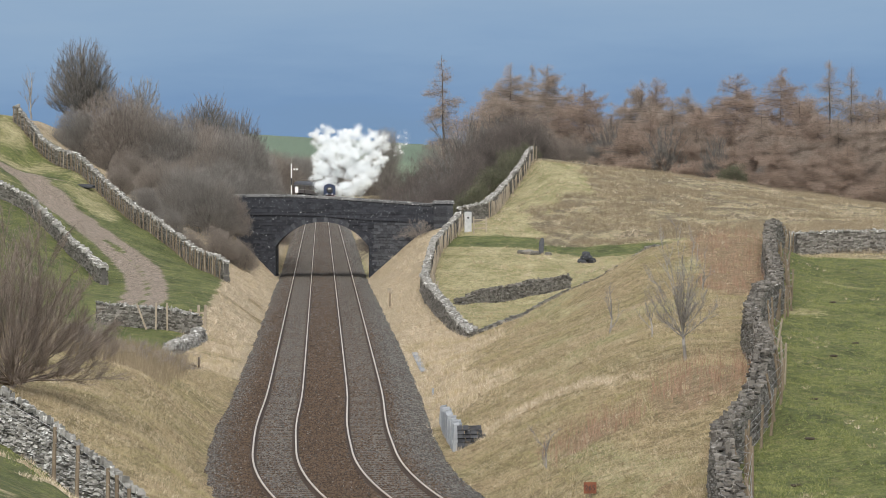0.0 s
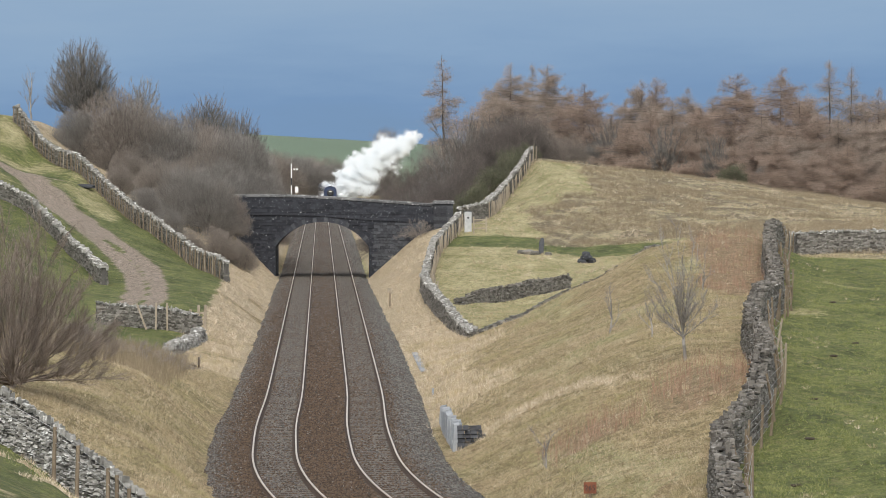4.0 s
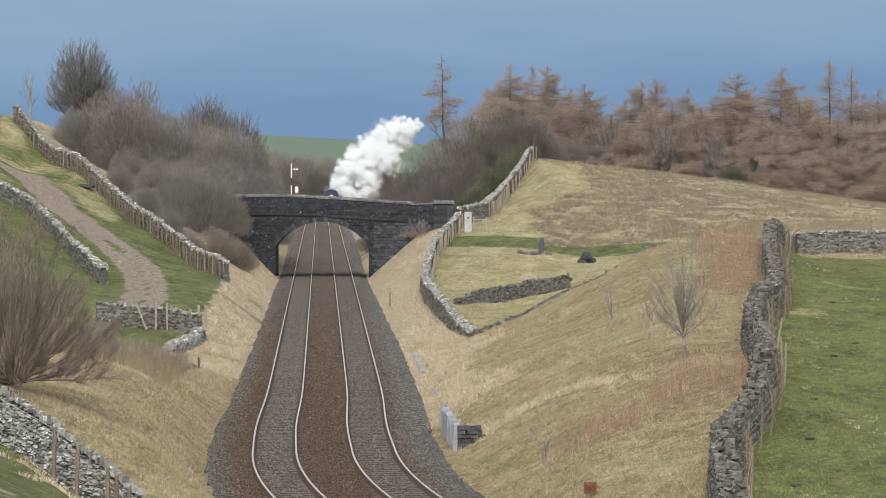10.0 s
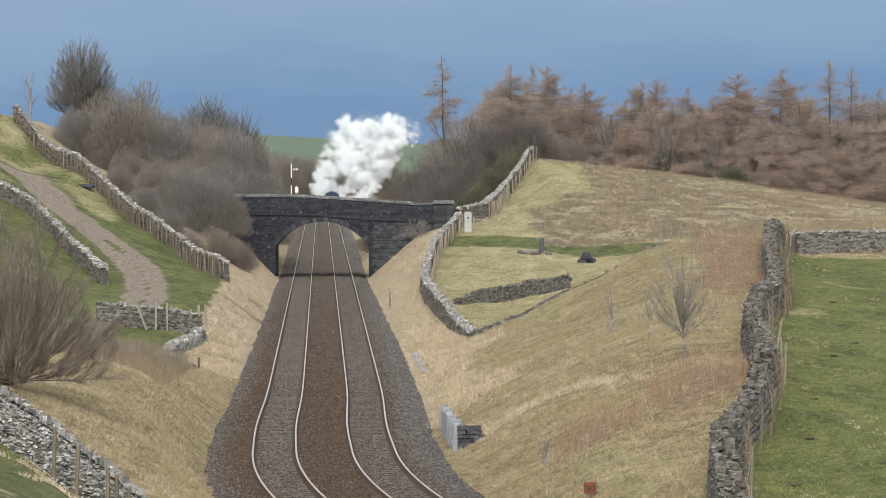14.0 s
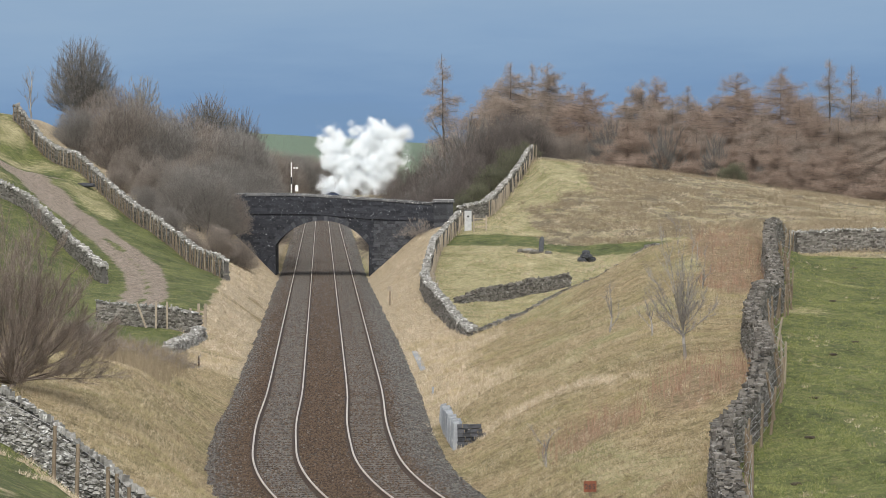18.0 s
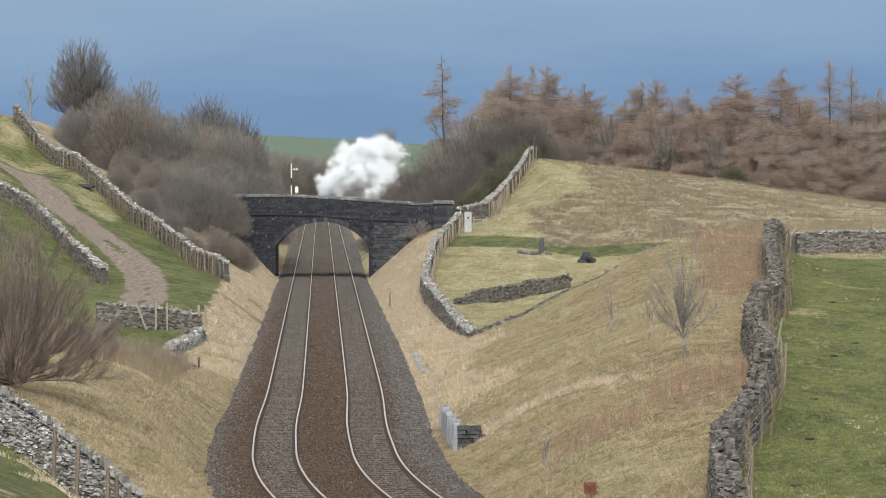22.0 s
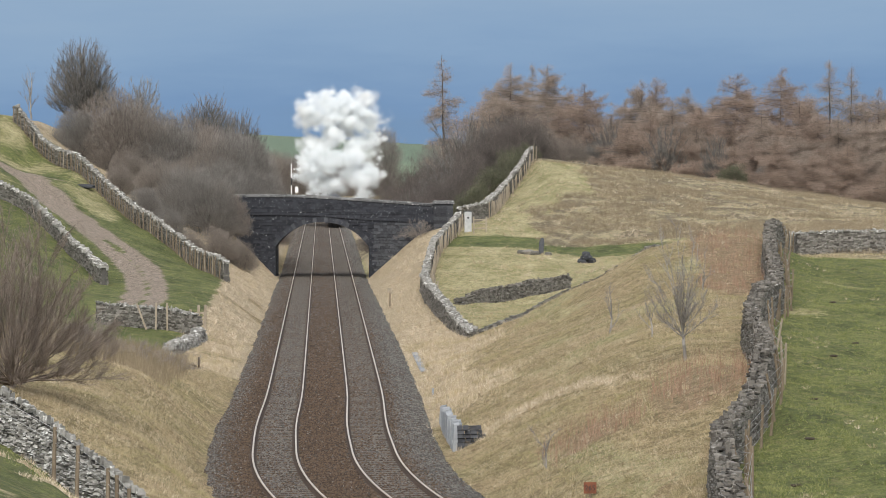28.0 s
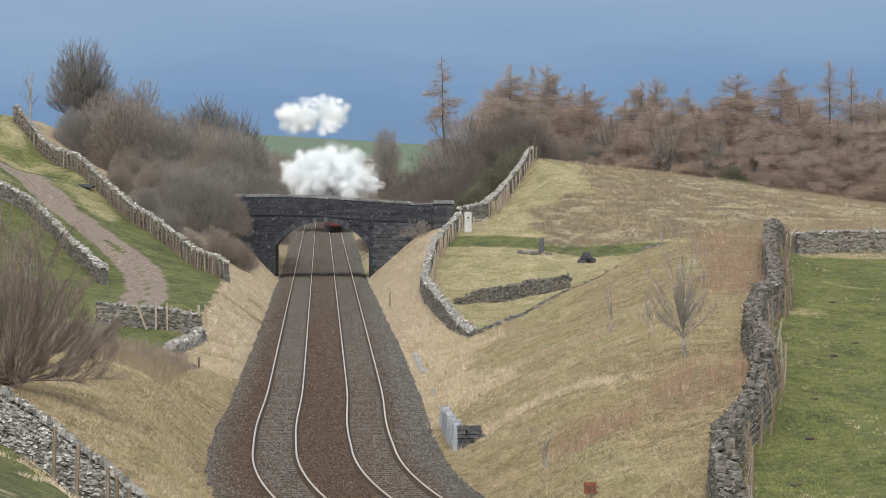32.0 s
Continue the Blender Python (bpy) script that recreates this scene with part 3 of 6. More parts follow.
def chips(name, label, mat, n, seed, keep):
    """Loose ballast stones lying on the bed, thickest where the line comes near."""
    rs = random.Random(seed)
    co = []
    while n > 0:
        y = 1 / rs.uniform(1 / 560, 1 / 97)
        u = rs.uniform(-4.6, 4.6)
        if min(abs(abs(u - o) - 0.7525) for o in TRACKS) < 0.12 or rs.random() > keep(u, y):
            continue
        if abs((y - 92 + 0.33) % 0.66 - 0.33) < 0.13 and min(abs(u - o) for o in TRACKS) < 0.66 and rs.random() < 0.85:
            continue
        n -= 1
        x = centre(y) + u
        z = lerp(rows, u) + 0.005
        r, h, a = rs.uniform(0.016, 0.036) * (1 + y / 300), rs.uniform(0.015, 0.04), rs.uniform(0, 1.57)
        c, s = math.cos(a) * r, math.sin(a) * r
        foot = [(x + c, y + s, z - 0.02), (x - s, y + c, z - 0.02), (x - c, y - s, z - 0.02), (x + s, y - c, z - 0.02)]
        k = rs.uniform(0.45, 0.8)
        top = [(x + (fx - x) * k, y + (fy - y) * k, z + h * rs.uniform(0.6, 1)) for fx, fy, _ in foot]
        co += foot + top
    base = (np.arange(len(co) // 8) * 8)[:, None]
    quads = np.concatenate([base + np.array([q]) for q in ((4, 5, 6, 7), (0, 1, 5, 4), (1, 2, 6, 5), (2, 3, 7, 6), (3, 0, 4, 7))], 0)
    me = bpy.data.meshes.new(name)
    fill(me, co, quads)
    me.materials.append(mat)
    return part(name, me, None, railway, label, kind="stuff")


chips("grey_ballast", "loose grey ballast stones", GREYCHIP, 52000, 1, lambda u, y: 1.05 - brown(u, y))
chips("brown_ballast", "loose rust-brown ballast stones", BROWNCHIP, 52000, 2, lambda u, y: brown(u, y) + 0.05)

# ---- dry stone walls ----
def resample(table, st):
    """Even points along a wall's line, given as (y, x) or (x, y) rows in order."""
    pts = [Vector((a, b, 0)) for a, b in table]
    out, rest = [], 0.0
    for p, q in zip(pts, pts[1:]):
        d, n = (q - p), (q - p).length
        s = rest
        while s < n:
            out.append((p + d * (s / n), d / n))
            s += st
        rest = s - n
    return out


STONES = []
_r = random.Random(11)
for k in range(8):
    a = Acc()
    a.stone((0, 0, 0), (1, 0, 0), (0, 1, 0), 0.5, 0.5, 0.5, _r, 0.22)
    STONES.append((a.mesh("stone", WALLSTONE), a.mesh("stone", PALESTONE)))
COPES = []
for k in range(5):
    a = Acc()
    a.stone((0, 0, 0), (1, 0, 0), (0, 1, 0), 0.5, 0.5, 0.5, _r, 0.3)
    COPES.append((a.mesh("cope_stone", COPESTONE), a.mesh("cope_stone", COPEDARK)))


def dry_wall(table, height, label, seed, thick=0.5, course=0.11, length=0.30, near=0, ruin=0.0, cope=True, group="field walls", pale=False, dull=False, low=None, slab=0.0):
    """A rubble wall on the land. table: (x, y) in order. near: so many of the first stones are pieces of their own."""
    rnd = random.Random(seed)
    line = resample(table, 0.5)
    core = Acc()
    kind = PALESTONE if pale else WALLSTONE

    def tall(p):
        """The height that is left; low = (x, y, reach) names a tumbled end."""
        h = height * (1 - ruin * (0.5 + 0.5 * noise.noise((p.x * 0.4, p.y * 0.4, seed))))
        if low:
            h *= min(1.0, 0.25 + 0.75 * math.hypot(p.x - low[0], p.y - low[1]) / low[2])
        return h
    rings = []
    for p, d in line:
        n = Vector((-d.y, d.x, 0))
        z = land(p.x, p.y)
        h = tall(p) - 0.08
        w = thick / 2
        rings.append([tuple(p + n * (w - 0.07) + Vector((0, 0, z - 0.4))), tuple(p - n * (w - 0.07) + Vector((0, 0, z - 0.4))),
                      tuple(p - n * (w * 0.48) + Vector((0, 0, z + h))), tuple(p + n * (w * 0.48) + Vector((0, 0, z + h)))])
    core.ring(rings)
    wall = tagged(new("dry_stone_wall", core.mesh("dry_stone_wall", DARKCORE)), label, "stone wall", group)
    many, copes = Acc(), Acc()
    total = (len(line) - 1) * 0.5
    made = 0

    def at(s):
        i = min(len(line) - 1, int(s / 0.5))
        p, d = line[i]
        return p + d * (s - i * 0.5), d
    ncourse = int(height / course)
    sections = np.arange(0, total, 12.0)
    for s0 in sections:
        for c in range(ncourse):
            s = s0 + rnd.uniform(0, 0.2)
            while s < min(s0 + 12.0, total):
                ln = length * rnd.uniform(0.55, 1.5)
                p, d = at(s + ln / 2)
                hh = tall(p)
                top = (c + 1) * course
                if top < hh + rnd.uniform(-0.06, 0.05):
                    w = thick * (1 - 0.3 * c / ncourse) * rnd.uniform(0.94, 1.12)
                    z0, z1 = land(*(p - d * ln / 2).xy), land(*(p + d * ln / 2).xy)
                    z = (z0 + z1) / 2 + (c + 0.45) * course - 0.06 + rnd.uniform(-0.02, 0.02)
                    tilt = (z1 - z0) / ln * 0.35
                    n = Vector((-d.y, d.x, 0))
                    hc = course * 0.5 * rnd.uniform(0.75, 1.08)
                    if made < near:
                        ob = new("stone", rnd.choice(STONES)[1 if pale else 0])
                        ob.parent = wall
                        ob.matrix_basis = (Matrix.Translation((p.x, p.y, z)) @ Matrix((d, n, Vector((0, 0, 1)))).transposed().to_4x4()
                                           @ Matrix.Rotation(-math.atan(tilt) + rnd.uniform(-0.12, 0.12), 4, "Y") @ Matrix.Diagonal((ln * 1.04, w, hc * 2.5, 1)))
                        made += 1
                    else:
                        many.stone((p.x, p.y, z), (d.x, d.y, tilt + rnd.uniform(-0.12, 0.12)), n, ln * 0.5, w / 2, hc * 1.2, rnd)
                s += ln
    if cope:
        # a ragged top of loose slabs, two or three side by side
        k = slab or length / 0.3
        s = 0.0
        while s < total:
            p, d = at(s)
            hh = tall(p) - 0.07
            n0 = Vector((-d.y, d.x, 0))
            for q in range(2):
                yaw = rnd.uniform(-0.35, 0.35) if slab else rnd.uniform(-0.9, 0.9)
                c = p + n0 * (thick * 0.36 * (q - 0.5) * 2 * rnd.uniform(0.2, 1.0))
                dd = Vector((d.x * math.cos(yaw) - d.y * math.sin(yaw), d.x * math.sin(yaw) + d.y * math.cos(yaw), 0))
                n = Vector((-dd.y, dd.x, 0))
                up = rnd.random() < (0.75 if slab else 0.3)
                hl, hw, ht = k * rnd.uniform(0.08, 0.19), k * rnd.uniform(0.06, 0.16), k * rnd.uniform(0.025, 0.055)
                if up:
                    hl, ht = ht, k * rnd.uniform(0.08, 0.17)
                z = land(c.x, c.y) + hh + rnd.uniform(-0.03, 0.09) + (0.4 * ht if slab else 0)
                lean = rnd.uniform(-0.45, 0.45)
                if made < near + 110 and near:
                    ob = new("cope_stone", rnd.choice(COPES)[1 if dull else 0])
                    ob.parent = wall
                    ob.matrix_basis = (Matrix.Translation((c.x, c.y, z)) @ Matrix((dd, n, Vector((0, 0, 1)))).transposed().to_4x4()
                                       @ Matrix.Rotation(lean, 4, "Y") @ Matrix.Diagonal((hl * 2, hw * 2, ht * 2, 1)))
                    made += 1
                else:
                    copes.stone((c.x, c.y, z), (dd.x, dd.y, lean), n, hl, hw, ht, rnd, 0.3)
            s += (0.11 if slab else 0.15) * k
        part("coping", copes, COPEDARK if dull else COPESTONE, wall, "ragged coping stones", kind="stuff")
    if many.v:
        part("stones", many, kind, wall, "courses of rough grey limestone", kind="stuff")
    return wall


def flip(t):
    return [(x, y) for y, x in t]


dry_wall(flip(RIGHT_WALL), 1.3, "grey dry stone wall winding along the cutting top", 1, 0.66, 0.075, 0.20, near=240, dull=True)
dry_wall([(-5.6, 73.5), (-6.6, 75.5), (-7.6, 76.8), (-9.0, 77.8), (-10.4, 78.6), (-12.5, 79.4), (-16, 80)], 1.24, "grey dry stone wall above the cutting, beside a post fence", 2, 0.5, 0.048, 0.125, near=240, pale=True, slab=0.55)
dry_wall(flip(LEFT_WALL), 1.35, "long grey dry stone wall climbing beside the farm lane", 3, 0.5, near=0)
dry_wall(flip(SIDE_WALL), 1.2, "grey dry stone wall beside the railway up to the bridge", 4, 0.5, 0.09, 0.24, near=0, low=(1.6, 177, 24))
dry_wall([(18.9, 186), (20.5, 200), (24.5, 201), (30, 202), (40, 204), (60, 206)], 1.35, "grey dry stone wall crossing the pasture", 5, 0.5, 0.1, 0.22)
dry_wall([(1.6, 177.5), (3.4, 178.6), (5.5, 179), (8.2, 179.2), (9.3, 179.3)], 0.42, "tumbled low dry stone wall on the bank top", 6, 0.45, 0.09, 0.24, ruin=0.75, cope=False)
dry_wall([(9.3, 179.2), (10.4, 179.3), (11.6, 179.6)], 0.85, "tumbled dark wall end on the bank top", 16, 0.5, 0.09, 0.24, ruin=0.5, cope=False, low=(9.3, 179.2, 2.2))
dry_wall([(0.9, 217.6), (2.6, 221), (5.6, 226), (8.4, 230)], 1.1, "dark ruined stone enclosure wall in the pasture", 7, 0.7, 0.09, 0.2, ruin=0.25, dull=True, low=(0.9, 217.6, 5.0))
dry_wall([(-18.5, 181), (-16, 180.2), (-14.4, 179.6), (-12.6, 178.5)], 1.15, "low dry stone wall at the foot of the farm lane", 8, 0.5, 0.085, 0.2)
dry_wall([(-12.7, 178), (-13.0, 171), (-13.4, 165)], 0.75, "tumbled pale stone wall end on the bank", 9, 0.6, 0.08, 0.2, ruin=0.6, pale=True)
dry_wall([(1.3, 284.5), (3.4, 288), (4.3, 300), (5.6, 316), (7.4, 332), (9.0, 345)], 1.5, "grey dry stone wall climbing the hill from the bridge", 10, 0.5)
dry_wall([(-20.5, 205), (-22, 214), (-24.5, 222), (-28.5, 234), (-33, 242), (-38, 248)], 1.1, "low grey dry stone wall on the lower side of the lane", 12, 0.5)

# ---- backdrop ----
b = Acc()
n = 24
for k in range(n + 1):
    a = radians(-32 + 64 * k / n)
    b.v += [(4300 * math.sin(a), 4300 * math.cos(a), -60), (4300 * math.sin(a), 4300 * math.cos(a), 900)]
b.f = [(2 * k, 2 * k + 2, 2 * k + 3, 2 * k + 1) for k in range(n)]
tagged(part("backdrop", b, DISTANCE), "glowing backdrop painted as hazy blue fell under rain cloud", "backdrop", kind="structure")

# ---- stone bridge ----
BX, BY0, BY1 = -10.2, 286.0, 291.5
HALF, SPRING, CROWN = 3.94, 2.5, 4.6
RISE = CROWN - SPRING
RAD = (HALF ** 2 + RISE ** 2) / (2 * RISE)
ARC_Z = CROWN - RAD
LEFT_END, RIGHT_END = -21.0, -0.7
STRING = [(-21, 5.3), (-15, 5.32), (-11, 5.27), (-6.4, 4.9), (0, 4.65)]
TOP = [(-21, 6.72), (-15, 6.70), (-12, 6.66), (-9, 6.5), (-4, 6.15), (-0.7, 5.9)]


def soffit(x):
    d = abs(x - BX)
    return ARC_Z + math.sqrt(RAD ** 2 - d * d) if d < HALF else -0.9


bridge = thing("stone_bridge", "soot-darkened stone arch bridge over the railway", "bridge")
core = Acc()
xs = sorted(set([round(LEFT_END + 0.25 * k, 3) for k in range(int((RIGHT_END - LEFT_END) / 0.25) + 1)] + [BX - HALF, BX + HALF, BX - HALF - 0.001, BX + HALF + 0.001]))
rings = []
for x in xs:
    lo, hi = soffit(x), lerp(STRING, x)
    rings.append([(x, BY0 + 0.05, lo), (x, BY1 - 0.05, lo), (x, BY1 - 0.05, hi), (x, BY0 + 0.05, hi)])
core.ring(rings)
part("abutment_core", core, SOOT, bridge, "dark stone core and barrel of the arch")
for yy, nm in ((BY0, "front"), (BY1 - 0.4, "back")):
    a = Acc()
    a.ring([[(x, yy + 0.03, lerp(STRING, x)), (x, yy + 0.37, lerp(STRING, x)), (x, yy + 0.37, lerp(TOP, x)), (x, yy + 0.03, lerp(TOP, x))] for x in np.linspace(LEFT_END, RIGHT_END, 40)])
    part("parapet", a, SOOT, bridge, "dark sooty stone parapet")
    a = Acc()
    a.ring([[(x, yy - 0.06, lerp(STRING, x) - 0.14), (x, yy + 0.2, lerp(STRING, x) - 0.14), (x, yy + 0.2, lerp(STRING, x) + 0.06), (x, yy - 0.06, lerp(STRING, x) + 0.06)] for x in np.linspace(LEFT_END, RIGHT_END, 40)])
    part("string_course", a, SOOT, bridge, "projecting dark string course")
rnd = random.Random(5)
BLOCKS = []
for k in range(6):
    a = Acc()
    a.stone((0, 0, 0), (1, 0, 0), (0, 1, 0), 0.5, 0.5, 0.5, rnd, 0.08)
    BLOCKS.append((a.mesh("block", SOOT), a.mesh("block", SOOT2)))
rest, rest_pale = Acc(), Acc()
count = 0
for yy, sign in ((BY0, 1),):
    z = -0.4
    while z < 6.8:
        ch = rnd.uniform(0.17, 0.28)
        x = LEFT_END + rnd.uniform(-0.3, 0)
        while x < RIGHT_END:
            ln = rnd.uniform(0.2, 0.58)
            x1 = min(x + ln, RIGHT_END)
            m, zm = (x + x1) / 2, z + ch / 2
            edge = HALF + 0.02 if zm < SPRING + 0.1 else math.sqrt(max(0.0, (RAD + 0.42) ** 2 - (zm - ARC_Z) ** 2))
            if zm > CROWN + 0.5:
                edge = 0
            nx = x1
            if edge > 0 and BX - edge < x1 and x < BX + edge:
                if x < BX - edge - 0.12:
                    x1 = BX - edge
                    m = (x + x1) / 2
                    nx = BX + edge
                else:
                    x = BX + edge if x >= BX - edge else BX + edge
                    continue
            top = lerp(TOP, m)
            st = lerp(STRING, m)
            if z + ch < top - 0.02 and not (z + ch > st - 0.16 and z < st + 0.04) and zm > land(m, yy) - 0.5:
                pale = m > -5.8 and zm < st
                if count < 300:
                    ob = new("block", rnd.choice(BLOCKS)[1 if pale else 0])
                    ob.parent = bridge
                    ob.matrix_basis = Matrix.LocRotScale((m, yy + 0.1 + rnd.uniform(-0.045, 0.04), zm + rnd.uniform(-0.02, 0.02)), Euler((0, rnd.uniform(-0.03, 0.03), 0)), (x1 - x - 0.02, 0.24, ch * rnd.uniform(0.84, 1.0)))
                    count += 1
                else:
                    (rest_pale if pale else rest).stone((m, yy + 0.1 + rnd.uniform(-0.045, 0.04), zm), (1, 0, 0), (0, 1, 0), (x1 - x - 0.025) / 2, 0.12, (ch - 0.025) / 2, rnd, 0.05)
            x = nx
        z += ch
part("wing_masonry", rest_pale, SOOT2, bridge, "courses of greyer squared stone", kind="stuff")
if rest.v:
    part("masonry", rest, SOOT, bridge, "courses of squared sooty stone", kind="stuff")
half_angle = math.asin(HALF / RAD)
nv = 31
for k in range(nv):
    a0, a1 = (-half_angle + 2 * half_angle * (k + e) / nv for e in (0.03, 0.97))
    d = 0.42 + rnd.uniform(-0.03, 0.04)
    v = Acc()
    pts = [(BX + r * math.sin(a), ARC_Z + r * math.cos(a)) for r, a in ((RAD, a0), (RAD, a1), (RAD + d, a1), (RAD + d, a0))]
    y0 = BY0 - 0.04 + rnd.uniform(-0.015, 0.015)
    v.solid([(p[0], y0, p[1]) for p in pts] + [(p[0], y0 + 0.5, p[1]) for p in pts])
    part("voussoir", v, SOOT2 if k % 3 == 1 else SOOT, bridge)
for yy in (BY0, BY1 - 0.4):
    x = LEFT_END
    while x < RIGHT_END - 0.2:
        ln = min(rnd.uniform(0.8, 1.3), RIGHT_END - x)
        a = Acc()
        e = 0.012
        pts = []
        for up in (0.0, 0.17):
            for px, py in ((x + e, yy - 0.07), (x + ln - e, yy - 0.07), (x + ln - e, yy + 0.47), (x + e, yy + 0.47)):
                pts.append((px, py + (0.05 if py < yy else -0.05) * (up > 0), lerp(TOP, px) + up + rnd.uniform(0, 0.015)))
        a.solid(pts)
        part("coping_stone", a, PARAPETCAP, bridge, "pale weathered coping stone")
        x += ln
# end pier with cap
a = Acc()
a.box(-0.8, 0.85, BY0 - 0.25, BY0 + 1.2, 2.5, 6.15)
pier = part("pier", a, SOOT2, bridge, "square stone end pier")
for k in range(9):
    a = Acc()
    z = 3.4 + 0.3 * k
    for q in range(3):
        a.stone((-0.8 + 0.28 + 0.55 * q, BY0 - 0.28, z), (1, 0, 0), (0, 1, 0), 0.25, 0.06, 0.135, rnd, 0.06)
    part("pier_course", a, SOOT2, pier)
a = Acc()
a.solid([(-0.95, BY0 - 0.4, 6.15), (1.0, BY0 - 0.4, 6.15), (1.0, BY0 + 1.35, 6.15), (-0.95, BY0 + 1.35, 6.15),
         (-0.85, BY0 - 0.3, 6.38), (0.9, BY0 - 0.3, 6.38), (0.9, BY0 + 1.25, 6.38), (-0.85, BY0 + 1.25, 6.38)])
part("pier_cap", a, PARAPETCAP, pier, "pale flat capstone")
# road over the bridge
a = Acc()
a.ring([[(x, BY0 + 0.45, lerp(STRING, x) - 0.2), (x, BY1 - 0.45, lerp(STRING, x) - 0.2), (x, BY1 - 0.45, lerp(STRING, x) + 0.02), (x, BY0 + 0.45, lerp(STRING, x) + 0.02)] for x in np.linspace(LEFT_END, RIGHT_END, 20)])
part("road_deck", a, BALLAST, bridge, "gravel road over the arch")

# ---- the train ----
def bar(acc, x0, x1, y0, y1, z0, z1):
    acc.box(x0, x1, y0, y1, z0, z1)
    return acc


def wheel(parent, x, y, r, w=0.14):
    a = Acc()
    a.cyl((x - w / 2, y, r), (x + w / 2, y, r), r, k=20)
    wh = part("wheel", a, LOCOBLACK, parent, "spoked iron wheel")
    b = Acc()
    sx = math.copysign(1, x)
    b.cyl((x + sx * (w / 2 - 0.01), y, r), (x + sx * (w / 2 + 0.03), y, r), r * 0.2, k=10)
    part("hub", b, LOCOBLACK, wh)
    return wh


def locomotive():
    t = thing("steam_locomotive", "dark blue steam locomotive with red buffer beam", "locomotive")
    a = Acc()
    k = 24

    def ringy(y, r, zc):
        return [(r * math.cos(q * math.tau / k), y, zc + r * math.sin(q * math.tau / k)) for q in range(k)]
    # a full-width casing with rounded shoulders, open round the smokebox door
    prof = [(-1.3, 1.6), (-1.3, 3.0), (-1.2, 3.4), (-0.95, 3.68), (-0.5, 3.84), (0.5, 3.84), (0.95, 3.68), (1.2, 3.4), (1.3, 3.0), (1.3, 1.6)]
    a.ring([[(x * 0.97, 0.75, z) for x, z in prof], [(x, 0.95, z) for x, z in prof], [(x, 10.2, z) for x, z in prof]])
    part("boiler_casing", a, LOCOBLUE, t, "dark blue full-width boiler casing")
    a = Acc()
    a.ring([ringy(0.85, 0.3, 2.6), ringy(0.66, 0.5, 2.6), ringy(0.72, 0.72, 2.6), ringy(0.9, 0.75, 2.6), ringy(2.4, 0.75, 2.6)])
    sb = part("smokebox", a, LOCOBLACK, t, "black smokebox")
    a = Acc()
    a.ring([ringy(0.58, 0.1, 2.6), ringy(0.54, 0.4, 2.6), ringy(0.66, 0.6, 2.6)])
    part("smokebox_door", a, LOCOBLACK, sb)
    a = Acc()
    a.box(-0.3, 0.3, 0.46, 0.5, 2.75, 2.95)
    part("number_plate", a, CREAM, sb, "pale plate on the smokebox door")
    a = Acc()
    a.ring([ringy(0, 0, 0)[:0] or [(0.42 * math.cos(q * math.tau / 16), 1.5 + 0.42 * math.sin(q * math.tau / 16), 3.6) for q in range(16)],
            [(0.34 * math.cos(q * math.tau / 16), 1.5 + 0.34 * math.sin(q * math.tau / 16), 3.75) for q in range(16)],
            [(0.42 * math.cos(q * math.tau / 16), 1.5 + 0.42 * math.sin(q * math.tau / 16), 3.98) for q in range(16)]])
    part("chimney", a, LOCOBLACK, t, "short black chimney")
    a = Acc()
    a.ring([[(r * math.cos(q * math.tau / 14), 5.6 + r * math.sin(q * math.tau / 14), z) for q in range(14)] for r, z in ((0.45, 3.65), (0.4, 3.85), (0.2, 3.93))])
    part("dome", a, LOCOBLUE, t)
    for s in (-1, 1):
        a = Acc()
        a.solid([(s * 1.22, 0.5, 1.75), (s * 1.26, 0.5, 1.75), (s * 1.26, 3.0, 1.75), (s * 1.22, 3.0, 1.75),
                 (s * 1.08, 0.75, 3.62), (s * 1.12, 0.75, 3.62), (s * 1.12, 2.9, 3.62), (s * 1.08, 2.9, 3.62)])
        part("smoke_deflector", a, LOCOBLUE, t, "blue smoke deflector plate")
        a = Acc()
        a.box(s * 0.95, s * 1.33, 0.2, 12.4, 1.5, 1.58)
        part("running_plate", a, LOCOBLACK, t)
        a = Acc()
        a.cyl((s * 0.86, -0.45, 1.06), (s * 0.86, 0.1, 1.06), 0.12)
        a.cyl((s * 0.86, -0.5, 1.06), (s * 0.86, -0.44, 1.06), 0.23)
        part("buffer", a, LOCOBLACK, t, "round steel buffer")
        a = Acc()
        a.cyl((s * 1.15, 2.2, 0.95), (s * 1.15, 3.5, 0.95), 0.36, k=14)
        part("cylinder", a, LOCOBLUE, t)
        for y, r in ((1.2, 0.48), (3.9, 0.48), (5.2, 0.94), (7.2, 0.94), (9.2, 0.94), (11.4, 0.55)):
            wheel(t, s * 0.76, y, r)
        a = Acc()
        a.box(s * 0.9, s * 1.0, 5.1, 9.3, 0.7, 0.85)
        part("coupling_rod", a, RAILHEAD, t, "steel coupling rod")
        a = Acc()
        a.cyl((s * 0.55, 0.1, 1.55), (s * 0.55, 0.1, 1.85), 0.09, k=8)
        part("lamp", a, WHITEPAINT, t, "white headlamp")
    a = Acc()
    a.box(-1.28, 1.28, -0.05, 0.12, 0.82, 1.36)
    part("buffer_beam", a, BUFFERRED, t, "red painted buffer beam")
    a = Acc()
    a.box(-0.9, 0.9, 0.12, 2.2, 1.3, 1.7)
    a.box(-0.5, 0.5, 0.12, 12, 0.75, 1.5)
    part("frame", a, LOCOBLACK, t, "black frames")
    a = Acc()
